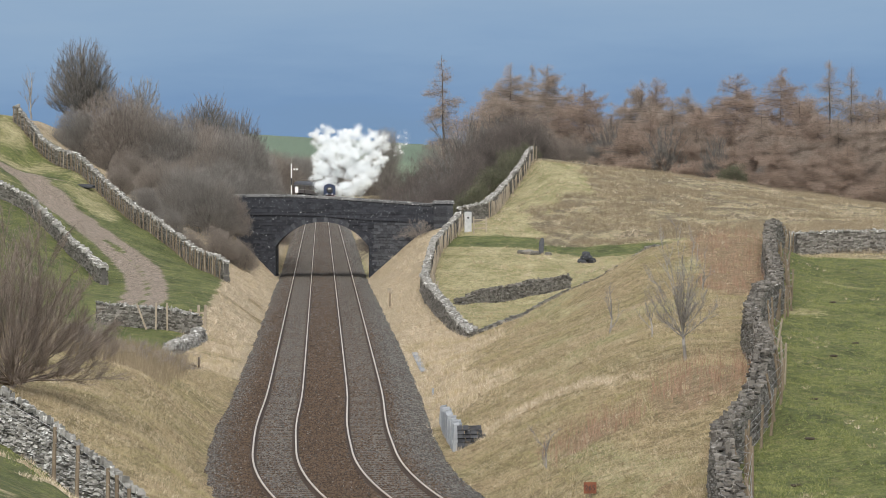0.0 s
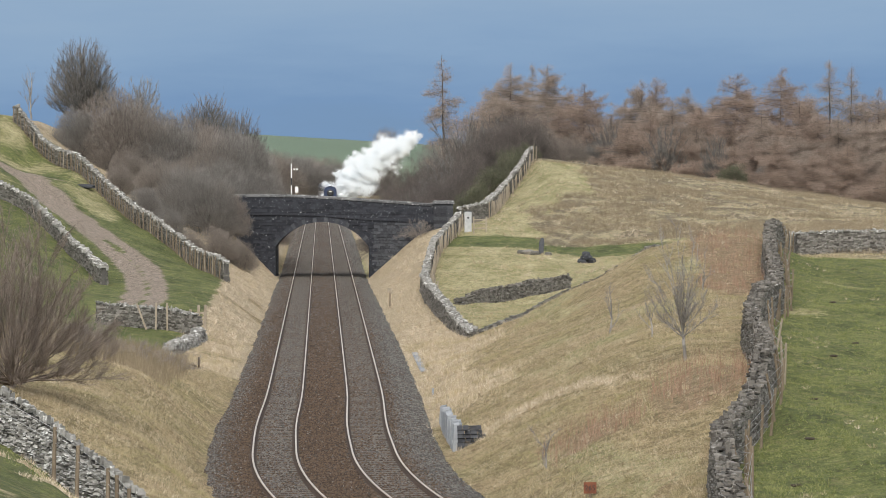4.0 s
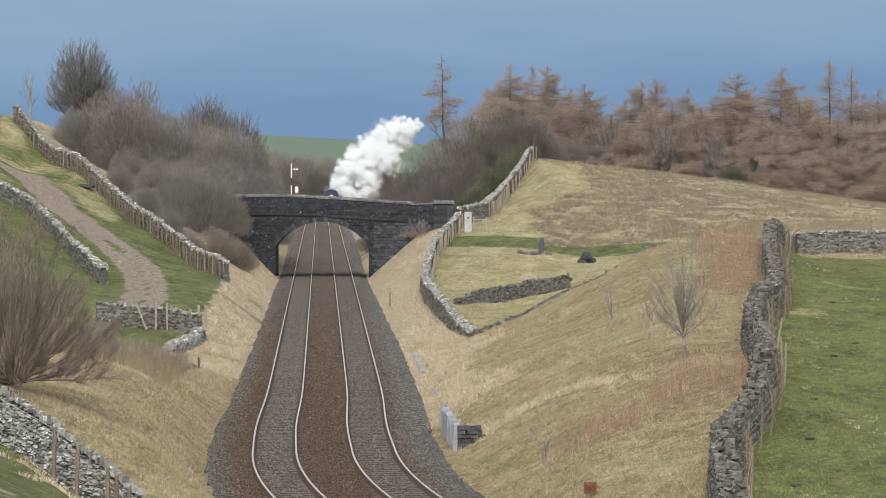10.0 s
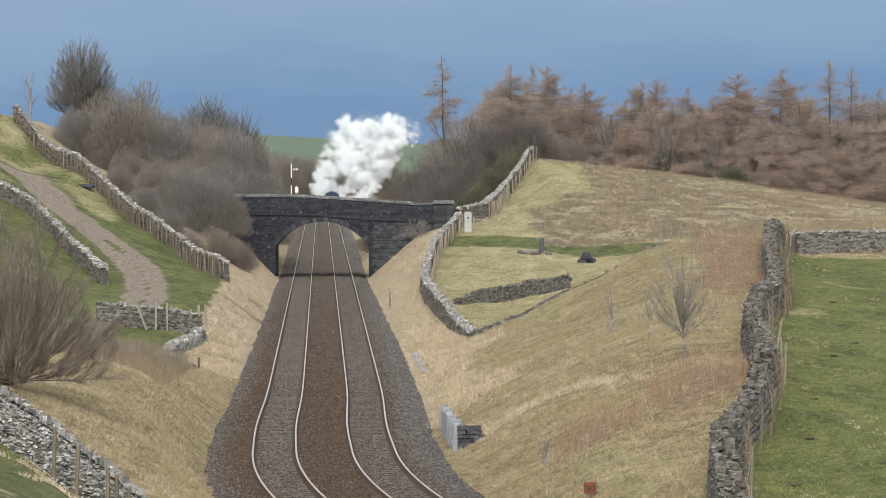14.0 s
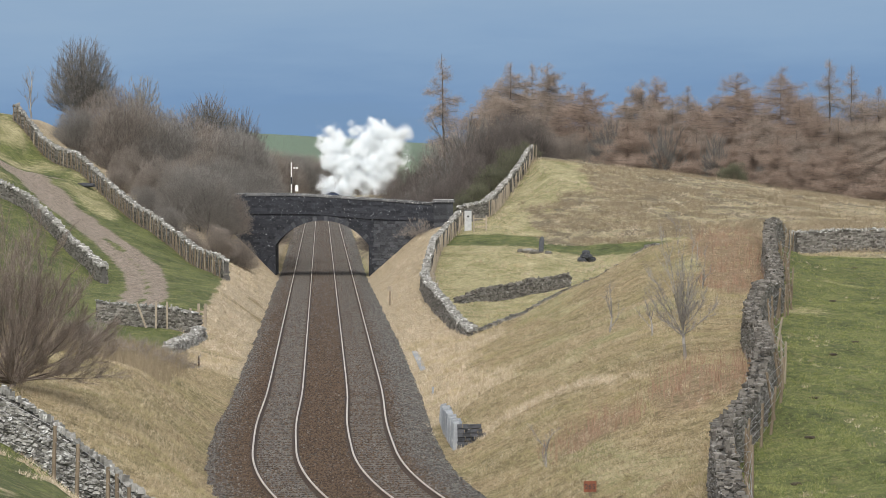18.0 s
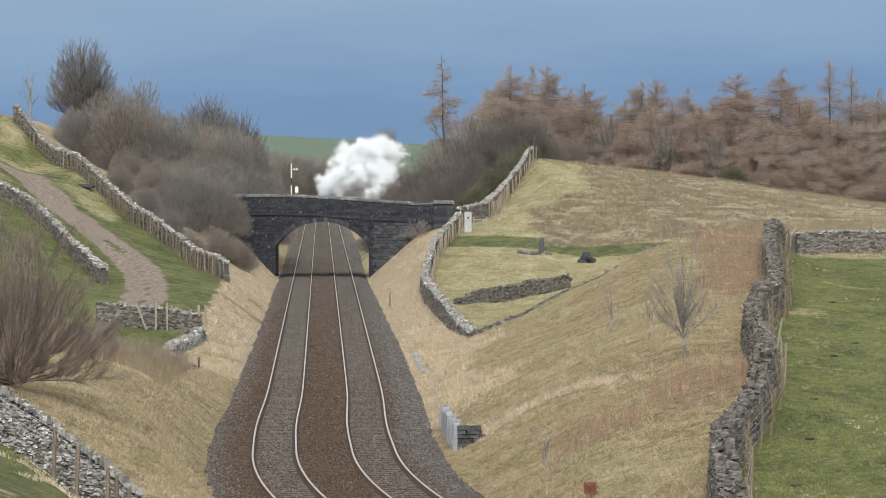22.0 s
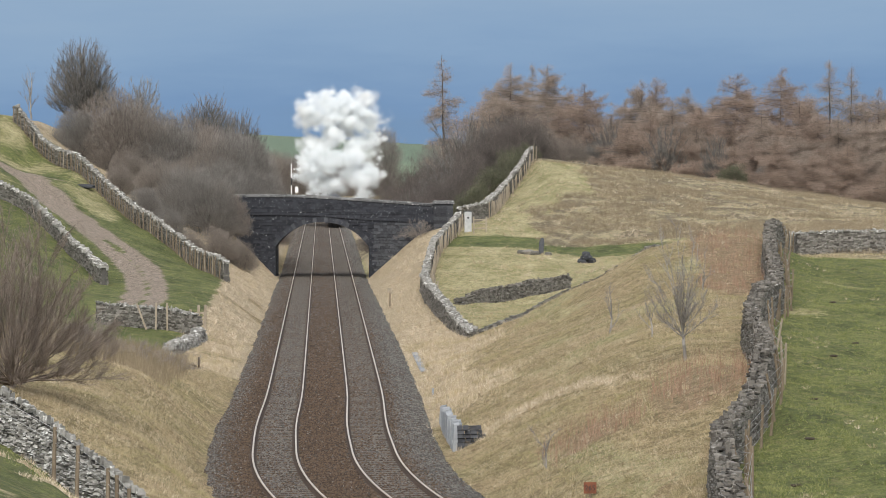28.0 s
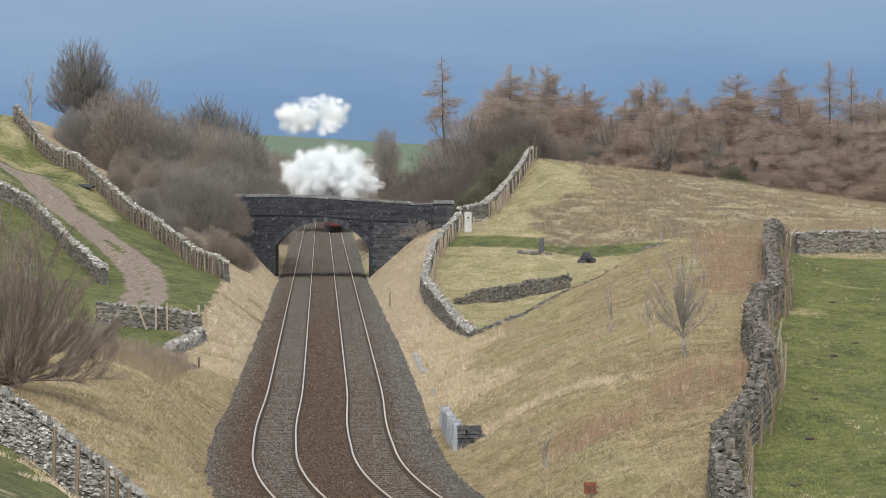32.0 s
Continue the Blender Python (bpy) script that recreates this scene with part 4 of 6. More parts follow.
    a.cyl((0, -0.2, 0.95), (0, -0.06, 0.95), 0.06)
    a.cyl((0, -0.2, 0.95), (0, -0.22, 0.6), 0.04)
    part("coupling", a, LOCOBLACK, t)
    a = Acc()
    a.solid([(-1.3, 10.2, 1.5), (1.3, 10.2, 1.5), (1.3, 12.6, 1.5), (-1.3, 12.6, 1.5), (-1.25, 10.2, 3.3), (1.25, 10.2, 3.3), (1.25, 12.6, 3.3), (-1.25, 12.6, 3.3)])
    cab = part("cab", a, LOCOBLUE, t, "blue driving cab")
    for s in (-1, 1):
        a = Acc()
        a.box(s * 0.75, s * 1.15, 10.16, 10.19, 2.7, 3.2)
        part("cab_window", a, COACHGLASS, cab)
    a = Acc()
    a.ring([[(1.32 * math.sin(q), y, 3.28 + 0.55 * (math.cos(q) - math.cos(1.2)) / (1 - math.cos(1.2))) for q in np.linspace(-1.2, 1.2, 9)] for y in (10.1, 12.9)])
    part("cab_roof", a, LOCOBLACK, cab)
    return t


def tender():
    t = thing("tender", "dark blue tender behind the locomotive", "tender")
    a = Acc()
    a.box(-1.3, 1.3, 0.2, 7.2, 1.2, 2.9)
    part("tank", a, LOCOBLUE, t, "blue water tank")
    a = Acc()
    a.solid([(-1.0, 0.5, 2.9), (1.0, 0.5, 2.9), (1.0, 5, 2.9), (-1.0, 5, 2.9), (-0.6, 1, 3.3), (0.6, 1, 3.3), (0.6, 4.4, 3.2), (-0.6, 4.4, 3.2)])
    part("coal", a, LOCOBLACK, t, "heap of black coal")
    for s in (-1, 1):
        for y in (1.2, 3.7, 6.2):
            wheel(t, s * 0.76, y, 0.55)
    return t


def coach():
    t = thing("railway_coach", "dark maroon railway coach with a dark grey roof", "railway coach", "coaches of the train")
    a = Acc()
    a.box(-1.38, 1.38, 0, 19.6, 1.0, 3.05)
    body = part("body", a, MAROON, t, "maroon painted body")
    a = Acc()
    a.ring([[(1.4 * math.sin(q), y, 3.0 + 0.85 * (math.cos(q) - math.cos(1.45)) / (1 - math.cos(1.45))) for q in np.linspace(-1.45, 1.45, 13)] for y in (0, 19.6)])
    part("roof", a, COACHROOF, t, "grey curved roof", smooth=False)
    for s in (-1, 1):
        for k in range(8):
            a = Acc()
            a.box(s * 1.37, s * 1.395, 1.6 + k * 2.1, 2.9 + k * 2.1, 2.0, 2.85)
            part("window", a, COACHGLASS, body, "dark coach window")
        a = Acc()
        a.box(s * 1.375, s * 1.39, 0.2, 19.4, 1.86, 1.92)
        part("lining", a, CREAM, body, "thin cream lining")
    a = Acc()
    a.box(-0.5, 0.5, -0.3, 0.0, 1.1, 3.2)
    part("gangway", a, LOCOBLACK, t)
    for y in (3.0, 16.6):
        a = Acc()
        a.box(-1.1, 1.1, y - 1.6, y + 1.6, 0.45, 0.95)
        bg = part("bogie", a, LOCOBLACK, t, "black bogie")
        for s in (-1, 1):
            for d in (-1.3, 1.3):
                b = Acc()
                b.cyl((s * 0.70, y + d, 0.46), (s * 0.82, y + d, 0.46), 0.46, k=14)
                part("wheel", b, LOCOBLACK, bg)
    return t


loco, tend = locomotive(), tender()
first = coach()
coaches = [first] + [copy_thing(first, Matrix.Identity(4)) for _ in range(3)]

# ---- steam ----
plume = thing("steam_plume", "billowing white steam above the locomotive", "steam")
SUNWARD = np.array([-0.06, -0.67, 0.74])


def flecks(rs, c, r0, r1):
    """Tiny four-sided flecks of mist at the places c."""
    n = len(c)
    nn = rs.normal(0, 0.33, (n, 3)) + SUNWARD
    nn /= np.linalg.norm(nn, axis=1, keepdims=True)
    u = np.cross(nn, rs.normal(0, 1, (n, 3)))
    u /= np.linalg.norm(u, axis=1, keepdims=True)
    w = np.cross(nn, u)
    r = rs.uniform(r0, r1, (n, 1))
    u, w = u * r, w * r
    return np.stack([c - u, c - w, c + u, c + w], 1).reshape(-1, 3)


def puff(name, seed, n, spread, grow, torn=0.0):
    """A cloud of mist in a few knobbly billows; torn leaves threads of it only."""
    rs = np.random.RandomState(seed)
    lobes = 10
    hearts = rs.normal(0, spread, (lobes, 3))
    sizes = rs.uniform(0.28, 0.62, lobes) * grow
    off = Vector(rs.uniform(0, 50, 3))
    # knobbly radii on a fixed set of directions, shared by all the flecks
    ways = rs.normal(0, 1, (4000, 3))
    ways /= np.linalg.norm(ways, axis=1, keepdims=True)
    knob = np.array([0.85 + 0.42 * noise.noise(Vector(w) * 1.8 + off) + 0.30 * noise.noise(Vector(w) * 4.5 + off) for w in ways])
    pick, way = rs.randint(0, lobes, n), rs.randint(0, 4000, n)
    turn = (way + pick * 397) % 4000
    d = ways[way] + rs.normal(0, 0.03, (n, 3))
    c = hearts[pick] + d * (sizes[pick] * knob[turn] * rs.uniform(0, 1, n) ** (0.8 if torn else 0.42) * np.where(rs.uniform(0, 1, n) < 0.22, 1.28, 1.0))[:, None]
    if torn:
        keep = np.array([noise.noise(Vector(p) * 1.5 + off) + 0.5 * noise.noise(Vector(p) * 3.6 + off) for p in c])
        c = c[keep > rs.uniform(0, torn, n)]
    co = flecks(rs, c, 0.0035, 0.0075)
    me = bpy.data.meshes.new(name)
    fill(me, co, np.arange(len(co)).reshape(-1, 4))
    me.materials.append(STEAM)
    return me


DENSE = [puff("steam_puff", 40 + k, 70000, 0.40, 1.0) for k in range(5)]
THIN = [puff("steam_wisp", 60 + k, 70000, 0.55, 1.3, 0.7) for k in range(4)]
puffs = []
rnd = random.Random(77)
for k in range(112):
    wispy = k % 6 == 5
    ob = tagged(new("steam_wisp" if wispy else "steam_puff", THIN[k % 4] if wispy else DENSE[k % 5]), kind="stuff")
    ob.parent = plume
    size = 1.3 + 1.0 * rnd.random()
    ob.scale = (size, size, size * 0.92)
    puffs.append((ob, (k * 0.618) % 1.0, rnd.uniform(-1, 1), rnd.uniform(-1, 1), rnd.uniform(5.0, 8.0), rnd.uniform(-40, 40), wispy))

# ---- trees and bushes ----
class Wood:
    """Collects tapered twigs as three-sided tubes, built all at once."""

    def __init__(self):
        self.seg, self.many = [], []

    def put(self, p, q, r0, r1):
        self.seg.append((*p, *q, r0, r1))

    def mesh(self, name, mat, sides=3):
        s = np.concatenate([np.array(self.seg, dtype=np.float64).reshape(-1, 8)] + self.many, 0)
        p, q, r0, r1 = s[:, :3], s[:, 3:6], s[:, 6:7], s[:, 7:8]
        d = q - p
        d /= np.maximum(np.linalg.norm(d, axis=1, keepdims=True), 1e-6)
        ref = np.where(np.abs(d[:, 2:3]) > 0.9, np.array([[1.0, 0, 0]]), np.array([[0, 0, 1.0]]))
        u = np.cross(d, ref)
        u /= np.linalg.norm(u, axis=1, keepdims=True)
        w = np.cross(d, u)
        ring0, ring1 = [], []
        for k in range(sides):
            c, e = math.cos(k * math.tau / sides), math.sin(k * math.tau / sides)
            ring0.append(p + (u * c + w * e) * r0)
            ring1.append(q + (u * c + w * e) * r1)
        co = np.stack(ring0 + ring1, 1).reshape(-1, 3)
        base = (np.arange(len(s)) * 2 * sides)[:, None]
        quads = np.concatenate([base + np.array([[k, (k + 1) % sides, sides + (k + 1) % sides, sides + k]]) for k in range(sides)], 0)
        me = bpy.data.meshes.new(name)
        fill(me, co, quads)
        me.materials.append(mat)
        return me


def swing(d, angle, rnd):
    """A direction turned away from d by an angle, to a random side."""
    o = d.orthogonal().normalized()
    o = Matrix.Rotation(rnd.uniform(0, math.tau), 3, d) @ o
    return (d * math.cos(angle) + o * math.sin(angle)).normalized()


def branch(thick, thin, p, d, length, r, level, rnd, spread, lift, kids):
    """A bending limb with side shoots, down to fine twigs."""
    n = 4 if level > 1 else 3
    pts = [p]
    for k in range(n):
        d = (d + Vector((rnd.gauss(0, 0.13), rnd.gauss(0, 0.13), rnd.gauss(0, 0.08) + lift * 0.16))).normalized()
        q = p + d * (length / n)
        (thick if level > 1 else thin).put(p, q, r * (1 - 0.6 * k / n), r * (1 - 0.6 * (k + 1) / n))
        if level > 0:
            for _ in range(max(1, round(kids[level] / n + rnd.uniform(-0.5, 0.5)))):
                f = rnd.random()
                if k == 0 and f < 0.45:
                    continue
                branch(thick, thin, p.lerp(q, f), swing(d, rnd.uniform(0.4, 1.0) * spread, rnd), length * rnd.uniform(0.4, 0.68), max(r * 0.45, 0.008), level - 1, rnd, spread, lift, kids)
        p = q
        pts.append(p)


def bare_tree(name, label, category, height, seed, bark, twig, spread=0.75, lift=0.5, stems=1, kids=(0, 5, 6, 8), twig_r=0.011, lean=(0, 0), group=""):
    rnd = random.Random(seed)
    t = thing(name, label, category, group)
    thick, thin = Wood(), Wood()
    for k in range(stems):
        d = Vector((lean[0] + (rnd.uniform(-0.75, 0.75) if stems > 1 else 0), lean[1] + (rnd.uniform(-0.75, 0.75) if stems > 1 else 0), 1)).normalized()
        p = Vector((rnd.uniform(-0.5, 0.5), rnd.uniform(-0.5, 0.5), -0.2)) * (0.5 if stems > 1 else 0)
        branch(thick, thin, p, d, height * (rnd.uniform(0.45, 0.62) if stems > 1 else 0.62), max(twig_r * 2, height * (0.011 if stems > 1 else 0.02)), 3, rnd, spread, lift, kids)
    part("trunk", thick.mesh("trunk", bark, 5), None, t, "bare branching trunk and limbs")
    part("crown", thin.mesh("crown", twig), None, t, "dense bare winter twigs")
    return t


def fuzz(wood, rs, at, out, length, r, count, spread=0.8, loose=0.0):
    """Little sprays of twigs at many places at once, pointing more or less outwards."""
    n = len(at)
    for k in range(count):
        d = out + rs.normal(0, spread, (n, 3))
        d /= np.linalg.norm(d, axis=1, keepdims=True)
        ln = length * rs.uniform(0.5, 1.2, (n, 1))
        p = at + d * ln * rs.uniform(-0.6, 0.1, (n, 1)) + rs.normal(0, loose, (n, 3))
        rr = np.full((n, 1), r)
        wood.many.append(np.concatenate([p, p + d * ln, rr, rr * 0.45], 1))


def dome_bush(name, label, height, width, seed, twig, twig_r=0.012, base=0.0, shoots=60, sprays=900, group="", category="bush", girth=0.03, rough=0.3, count=6, spray=0.075, shell=0.5, fan=0.62, reach=0.96):
    """A rounded crown: limbs and shoots from the foot, and sprays of fine twigs up to an uneven outline."""
    rnd, rs = random.Random(seed), np.random.RandomState(seed)
    t = thing(name, label, category, group)
    thick, thin = Wood(), Wood()
    off = Vector((seed * 1.7, 0, 0))
    h = height - base
    mid = base + (h * 0.42 if base > 0 else 0.0)
    tall = h * 0.58 if base > 0 else h

    def outline(d):
        f = 0.92 + rough * noise.noise(d * 1.9 + off) + 0.45 * rough * noise.noise(d * 4.5 + off)
        return Vector((d.x * width / 2 * f, d.y * width / 2 * f, mid + tall * d.z * f))

    def way():
        sz = rnd.uniform(0.02, 1.0) if base == 0 else rnd.uniform(-0.75, 1.0)
        az, cz = rnd.uniform(0, math.tau), math.sqrt(1 - sz * sz)
        return Vector((math.cos(az) * cz, math.sin(az) * cz, sz))
    limbs = []
    foot = Vector((0, 0, base))
    if base > 0:
        thick.put(Vector((0, 0, -0.3)), foot, girth * height, girth * 0.7 * height)
    for k in range(8):
        d = way()
        p = foot.copy() if base > 0 else Vector((d.x * width * 0.15, d.y * width * 0.15, -0.1))
        e = p.lerp(outline(d), rnd.uniform(0.5, 0.7)) + Vector((rnd.gauss(0, 1), rnd.gauss(0, 1), 0.5)) * height * 0.03
        thick.put(p, e, girth * 0.5 * height, girth * 0.22 * height)
        limbs.append((d, p, e))
    for k in range(shoots):
        d = way()
        _, p, e = max(limbs, key=lambda l: l[0].dot(d) + rnd.uniform(-0.2, 0.2))
        a, end = p.lerp(e, rnd.uniform(0.35, 1.0)), outline(d) * reach
        bow = (a + end) / 2 + Vector((rnd.gauss(0, 1), rnd.gauss(0, 1), rnd.gauss(0.4, 0.8))) * height * 0.045
        n, q = 5, a
        for j in range(n):
            w = (j + 1) / n
            b = a * (1 - w) ** 2 + bow * 2 * w * (1 - w) + end * w * w
            r0 = girth * 0.14 * height
            thick.put(q, b, r0 * (1.1 - w) + twig_r * 0.6, r0 * (1.0 - w) + twig_r * 0.45)
            q = b
    at, out = [], []
    for k in range(sprays):
        d = way()
        f = shell + (1 - shell) * rnd.random() ** 0.6
        o = outline(d)
        c = Vector((0, 0, mid))
        at.append(c.lerp(o, f))
        out.append((at[-1] - foot * 0.9).normalized() + Vector((0, 0, 0.3)))
    fuzz(thin, rs, np.array(at), np.array(out), height * spray, twig_r, count, fan, height * 0.03)
    part("trunk", thick.mesh("trunk", BARKGREY if twig is not TWIGDARK else TWIGDARK, 4), None, t, "bare stems and boughs")
    part("crown", thin.mesh("crown", twig), None, t, "dense bare winter twigs")
    return t


def larch(seed, height, twig, label, girth=0.34, sparse=False):
    """A larch: a straight stem, whorls of boughs that sag and turn up at the tip, side shoots and hanging twigs."""
    rnd, rs = random.Random(seed), np.random.RandomState(seed)
    t = thing("larch_tree", label, "larch tree", "larch plantation")
    thick, thin = Wood(), Wood()
    p = Vector((0, 0, -0.3))
    lean = Vector((rnd.uniform(-0.03, 0.05), rnd.uniform(-0.03, 0.03), 1)).normalized()
    n = 14
    for k in range(n):
        q = lean * (height * (k + 1) / n) + Vector((rnd.gauss(0, 0.04), rnd.gauss(0, 0.04), 0))
        thick.put(p, q, 0.17 * (1 - k / n) + 0.018, 0.17 * (1 - (k + 1) / n) + 0.012)
        p = q
    at, out, size = [], [], []
    f = 0.07
    while f < 0.985:
        whorl = 3 if sparse or f > 0.88 else 6
        for _ in range(whorl):
            az = rnd.uniform(0, math.tau)
            side = 0.95 + 0.4 * noise.noise((math.cos(az) * 1.3 + seed, math.sin(az) * 1.3, f * 5))
            full = min(height * (1 - f) * (0.45 if sparse else 0.92), height * girth * 0.62)
            ln = full * side * rnd.uniform(0.45, 1.2) + 0.12
            a = lean * (height * max(0.05, f + rnd.uniform(-0.04, 0.012)))
            rise = rnd.uniform(-0.3, 0.32) + 0.6 * max(0.0, f - 0.7) / 0.3
            d = Vector((math.cos(az), math.sin(az), rise)).normalized()
            m = 6
            r0 = 0.010 + 0.008 * ln
            for j in range(m):
                w = j / m
                d = (d + Vector((rnd.gauss(0, 0.07), rnd.gauss(0, 0.07), -0.06 + 0.2 * w * w + rnd.gauss(0, 0.04)))).normalized()
                b = a + d * (ln / m)
                thick.put(a, b, r0 * (1 - w) + 0.006, r0 * (1 - (j + 1) / m) + 0.005)
                for _ in range(round(ln * (1.5 if sparse else 1.15) * (0.3 + w) + rnd.random() * 0.8)):
                    # a side shoot, flat, with its own sprays
                    o = a.lerp(b, rnd.random())
                    sd = Vector((-d.y, d.x, 0)) * rnd.choice((-1, 1)) + d * rnd.uniform(0.3, 1.1) + Vector((0, 0, rnd.uniform(-0.35, 0.2)))
                    e = o + sd.normalized() * ln * rnd.uniform(0.14, 0.36)
                    thick.put(o, e, 0.008, 0.004)
                    for q in range(5):
                        at.append(o.lerp(e, (q + rnd.random()) / 5))
                        size.append([0.1 + 0.085 * ln])
                        out.append(sd * 0.5 + Vector((0, 0, rnd.uniform(-0.5, 0.25))))
                a = b
        f += (0.04 if sparse else 0.034) * rnd.uniform(0.6, 1.4)
    fuzz(thin, rs, np.array(at), np.array(out), np.array(size), 0.011, 3, 0.85, 0.2)
    part("trunk", thick.mesh("trunk", BARKGREY if sparse else LARCHBARK, 4), None, t, "straight dark trunk and boughs")
    part("crown", thin.mesh("crown", twig), None, t, "fine leafless larch twigs")
    return t


def fan_tree(name, label, height, width, seed, bark, twig, trunk=0.0, limbs=46, shoots=11, twigs=8, twig_r=0.007, girth=0.06, low=0.12, category="tree", group="", rough=0.12, spray=0.065, dens=2, bare=0.26):
    """A bare broadleaf crown: limbs that fan out of a short trunk and bend upwards, forked into ever finer shoots."""
    rnd, rs = random.Random(seed), np.random.RandomState(seed)
    t = thing(name, label, category, group)
    thick, thin = Wood(), Wood()
    foot = Vector((0, 0, trunk))
    if trunk:
        a = Vector((0, 0, -0.3))
        for k in range(4):
            b = Vector((rnd.gauss(0, 0.03), rnd.gauss(0, 0.03), trunk * (k + 1) / 4)) if k < 3 else foot
            thick.put(a, b, girth * (1.5 - 0.15 * k), girth * (1.35 - 0.15 * k))
            a = b
    at, out = [], []
    for k in range(limbs):
        sz = low + (1 - low) * ((k + rnd.random()) / limbs)
        az = k * 2.39996 + rnd.uniform(-0.3, 0.3)
        cz = math.sqrt(max(0.0, 1 - sz * sz))
        d = Vector((math.cos(az) * cz, math.sin(az) * cz, sz))
        f = 0.88 + rough * (2 * rnd.random() - 1) * 0.6 + rough * noise.noise(d * 2 + Vector((seed, 0, 0)))
        end = Vector((d.x * width / 2 * f, d.y * width / 2 * f, trunk + (height - trunk) * d.z * f))
        a = foot - Vector((0, 0, rnd.uniform(0, 0.35) * trunk))
        bow = a.lerp(end, 0.5) + Vector((d.x, d.y, 0)) * width * 0.09 * (1 - 1.3 * sz) + Vector((rnd.gauss(0, 1), rnd.gauss(0, 1), rnd.gauss(-0.6, 0.6))) * height * 0.025
        ln, n, q = (end - a).length, 8, a
        for j in range(n):
            w = (j + 1) / n
            b = a * (1 - w) ** 2 + bow * 2 * w * (1 - w) + end * w * w
            r = girth * 0.34
            thick.put(q, b, r * (1.02 - (w - 1 / n)) ** 1.3 + twig_r, r * (1.02 - w) ** 1.3 + twig_r * 0.8)
            along = (b - q).normalized()
            for _ in range(round(shoots / n + rnd.random() * 0.8) if w > bare else 0):
                o = q.lerp(b, rnd.random())
                sd = (swing(along, rnd.uniform(0.3, 0.75), rnd) + Vector((0, 0, 0.3))).normalized()
                sl = ln * rnd.uniform(0.1, 0.24) * (1.25 - 0.6 * w)
                e = o + sd * sl
                e2 = e + (sd + Vector((0, 0, 0.35))).normalized() * sl * 0.6
                thick.put(o, e, twig_r * 1.9, twig_r * 1.2)
                thick.put(e, e2, twig_r * 1.2, twig_r * 0.7)
                for c in range(twigs):
                    g = rnd.random()
                    at.append(o.lerp(e, 0.3 + g) if g < 0.7 else e.lerp(e2, (g - 0.7) / 0.3))
                    out.append(sd + Vector((0, 0, 0.35)))
            q = b
    fuzz(thin, rs, np.array(at), np.array(out), spray * height, twig_r * 0.8, dens, 0.5, 0.03)
    part("trunk", thick.mesh("trunk", bark, 4), None, t, "bare branching trunk and limbs")
    part("crown", thin.mesh("crown", twig), None, t, "fine bare winter twigs")
    return t


def stand(ob, x, y, scale=1.0, turn=0.0, sink=0.15, wide=1.0):
    ob.matrix_basis = Matrix.LocRotScale((x, y, land(x, y, False) - sink), Euler((0, 0, turn)), (scale * wide, scale * wide, scale))
    return ob


def again(ob, x, y, scale=1.0, turn=0.0, wide=1.0, label=""):
    c = copy_thing(ob, Matrix.Identity(4))
    if label:
        tagged(c, label)
    return stand(c, x, y, scale, turn, wide=wide)


rnd = random.Random(3)
# larches on the right
LARCHBARK = plain("brown_larch_bark", (0.075, 0.057, 0.047), (0.19, 0.15, 0.125), 5, 0.95)
larches = [larch(100 + k, 12.0, (TWIGLARCH2, TWIGLARCH, TWIGLARCH2, TWIGLARCH)[k], ("pale brown bare larch tree", "rusty leafless larch in the plantation", "broad pale bare larch tree", "broad rust-brown leafless larch")[k],
                 (0.50, 0.54, 0.6, 0.64)[k]) for k in range(4)]
poles = [larch(120 + k, 15.0, TWIGLARCH2, "tall thin larch with gaps between its boughs", (0.20, 0.22)[k], True) for k in range(2)]
used = set()


def larch_at(src, a, y, top, wide=1.0, turn=0.0):
    """A larch at a sideways slope and a distance, its tip at a height over the datum."""
    x = a * y
    size = (top - land(x, y, False) + 0.15) / (15.0 if src in poles else 12.0)
    if src in used:
        return again(src, x, y, size, turn, wide)
    used.add(src)
    return stand(src, x, y, size, turn, wide=wide)


# the tall ones on the skyline: kind, sideways slope, distance, height of the tip
for k, (kind, a, y, top, wide) in enumerate(((poles[1], 0.0007, 378, 21.4, 1.05), (larches[2], 0.0202, 384, 20.5, 0.95), (larches[0], 0.0158, 392, 18.6, 0.9), (poles[0], 0.0268, 394, 21.0, 0.9), (larches[0], 0.0310, 390, 20.7, 0.75),
                                       (larches[1], 0.0412, 384, 18.4, 1.0), (larches[1], 0.0370, 392, 18.0, 0.9), (larches[0], 0.0582, 388, 18.8, 0.85), (larches[3], 0.0633, 390, 19.3, 0.7), (larches[2], 0.0722, 392, 18.0, 0.95),
                                       (larches[3], 0.0855, 386, 19.7, 0.95), (larches[1], 0.0993, 388, 20.3, 0.95), (poles[0], 0.1143, 386, 21.2, 1.0), (poles[1], 0.1200, 390, 20.8, 0.95), (larches[2], 0.1287, 386, 17.8, 0.95))):
    larch_at(kind, a, y, top, wide, k * 1.3)
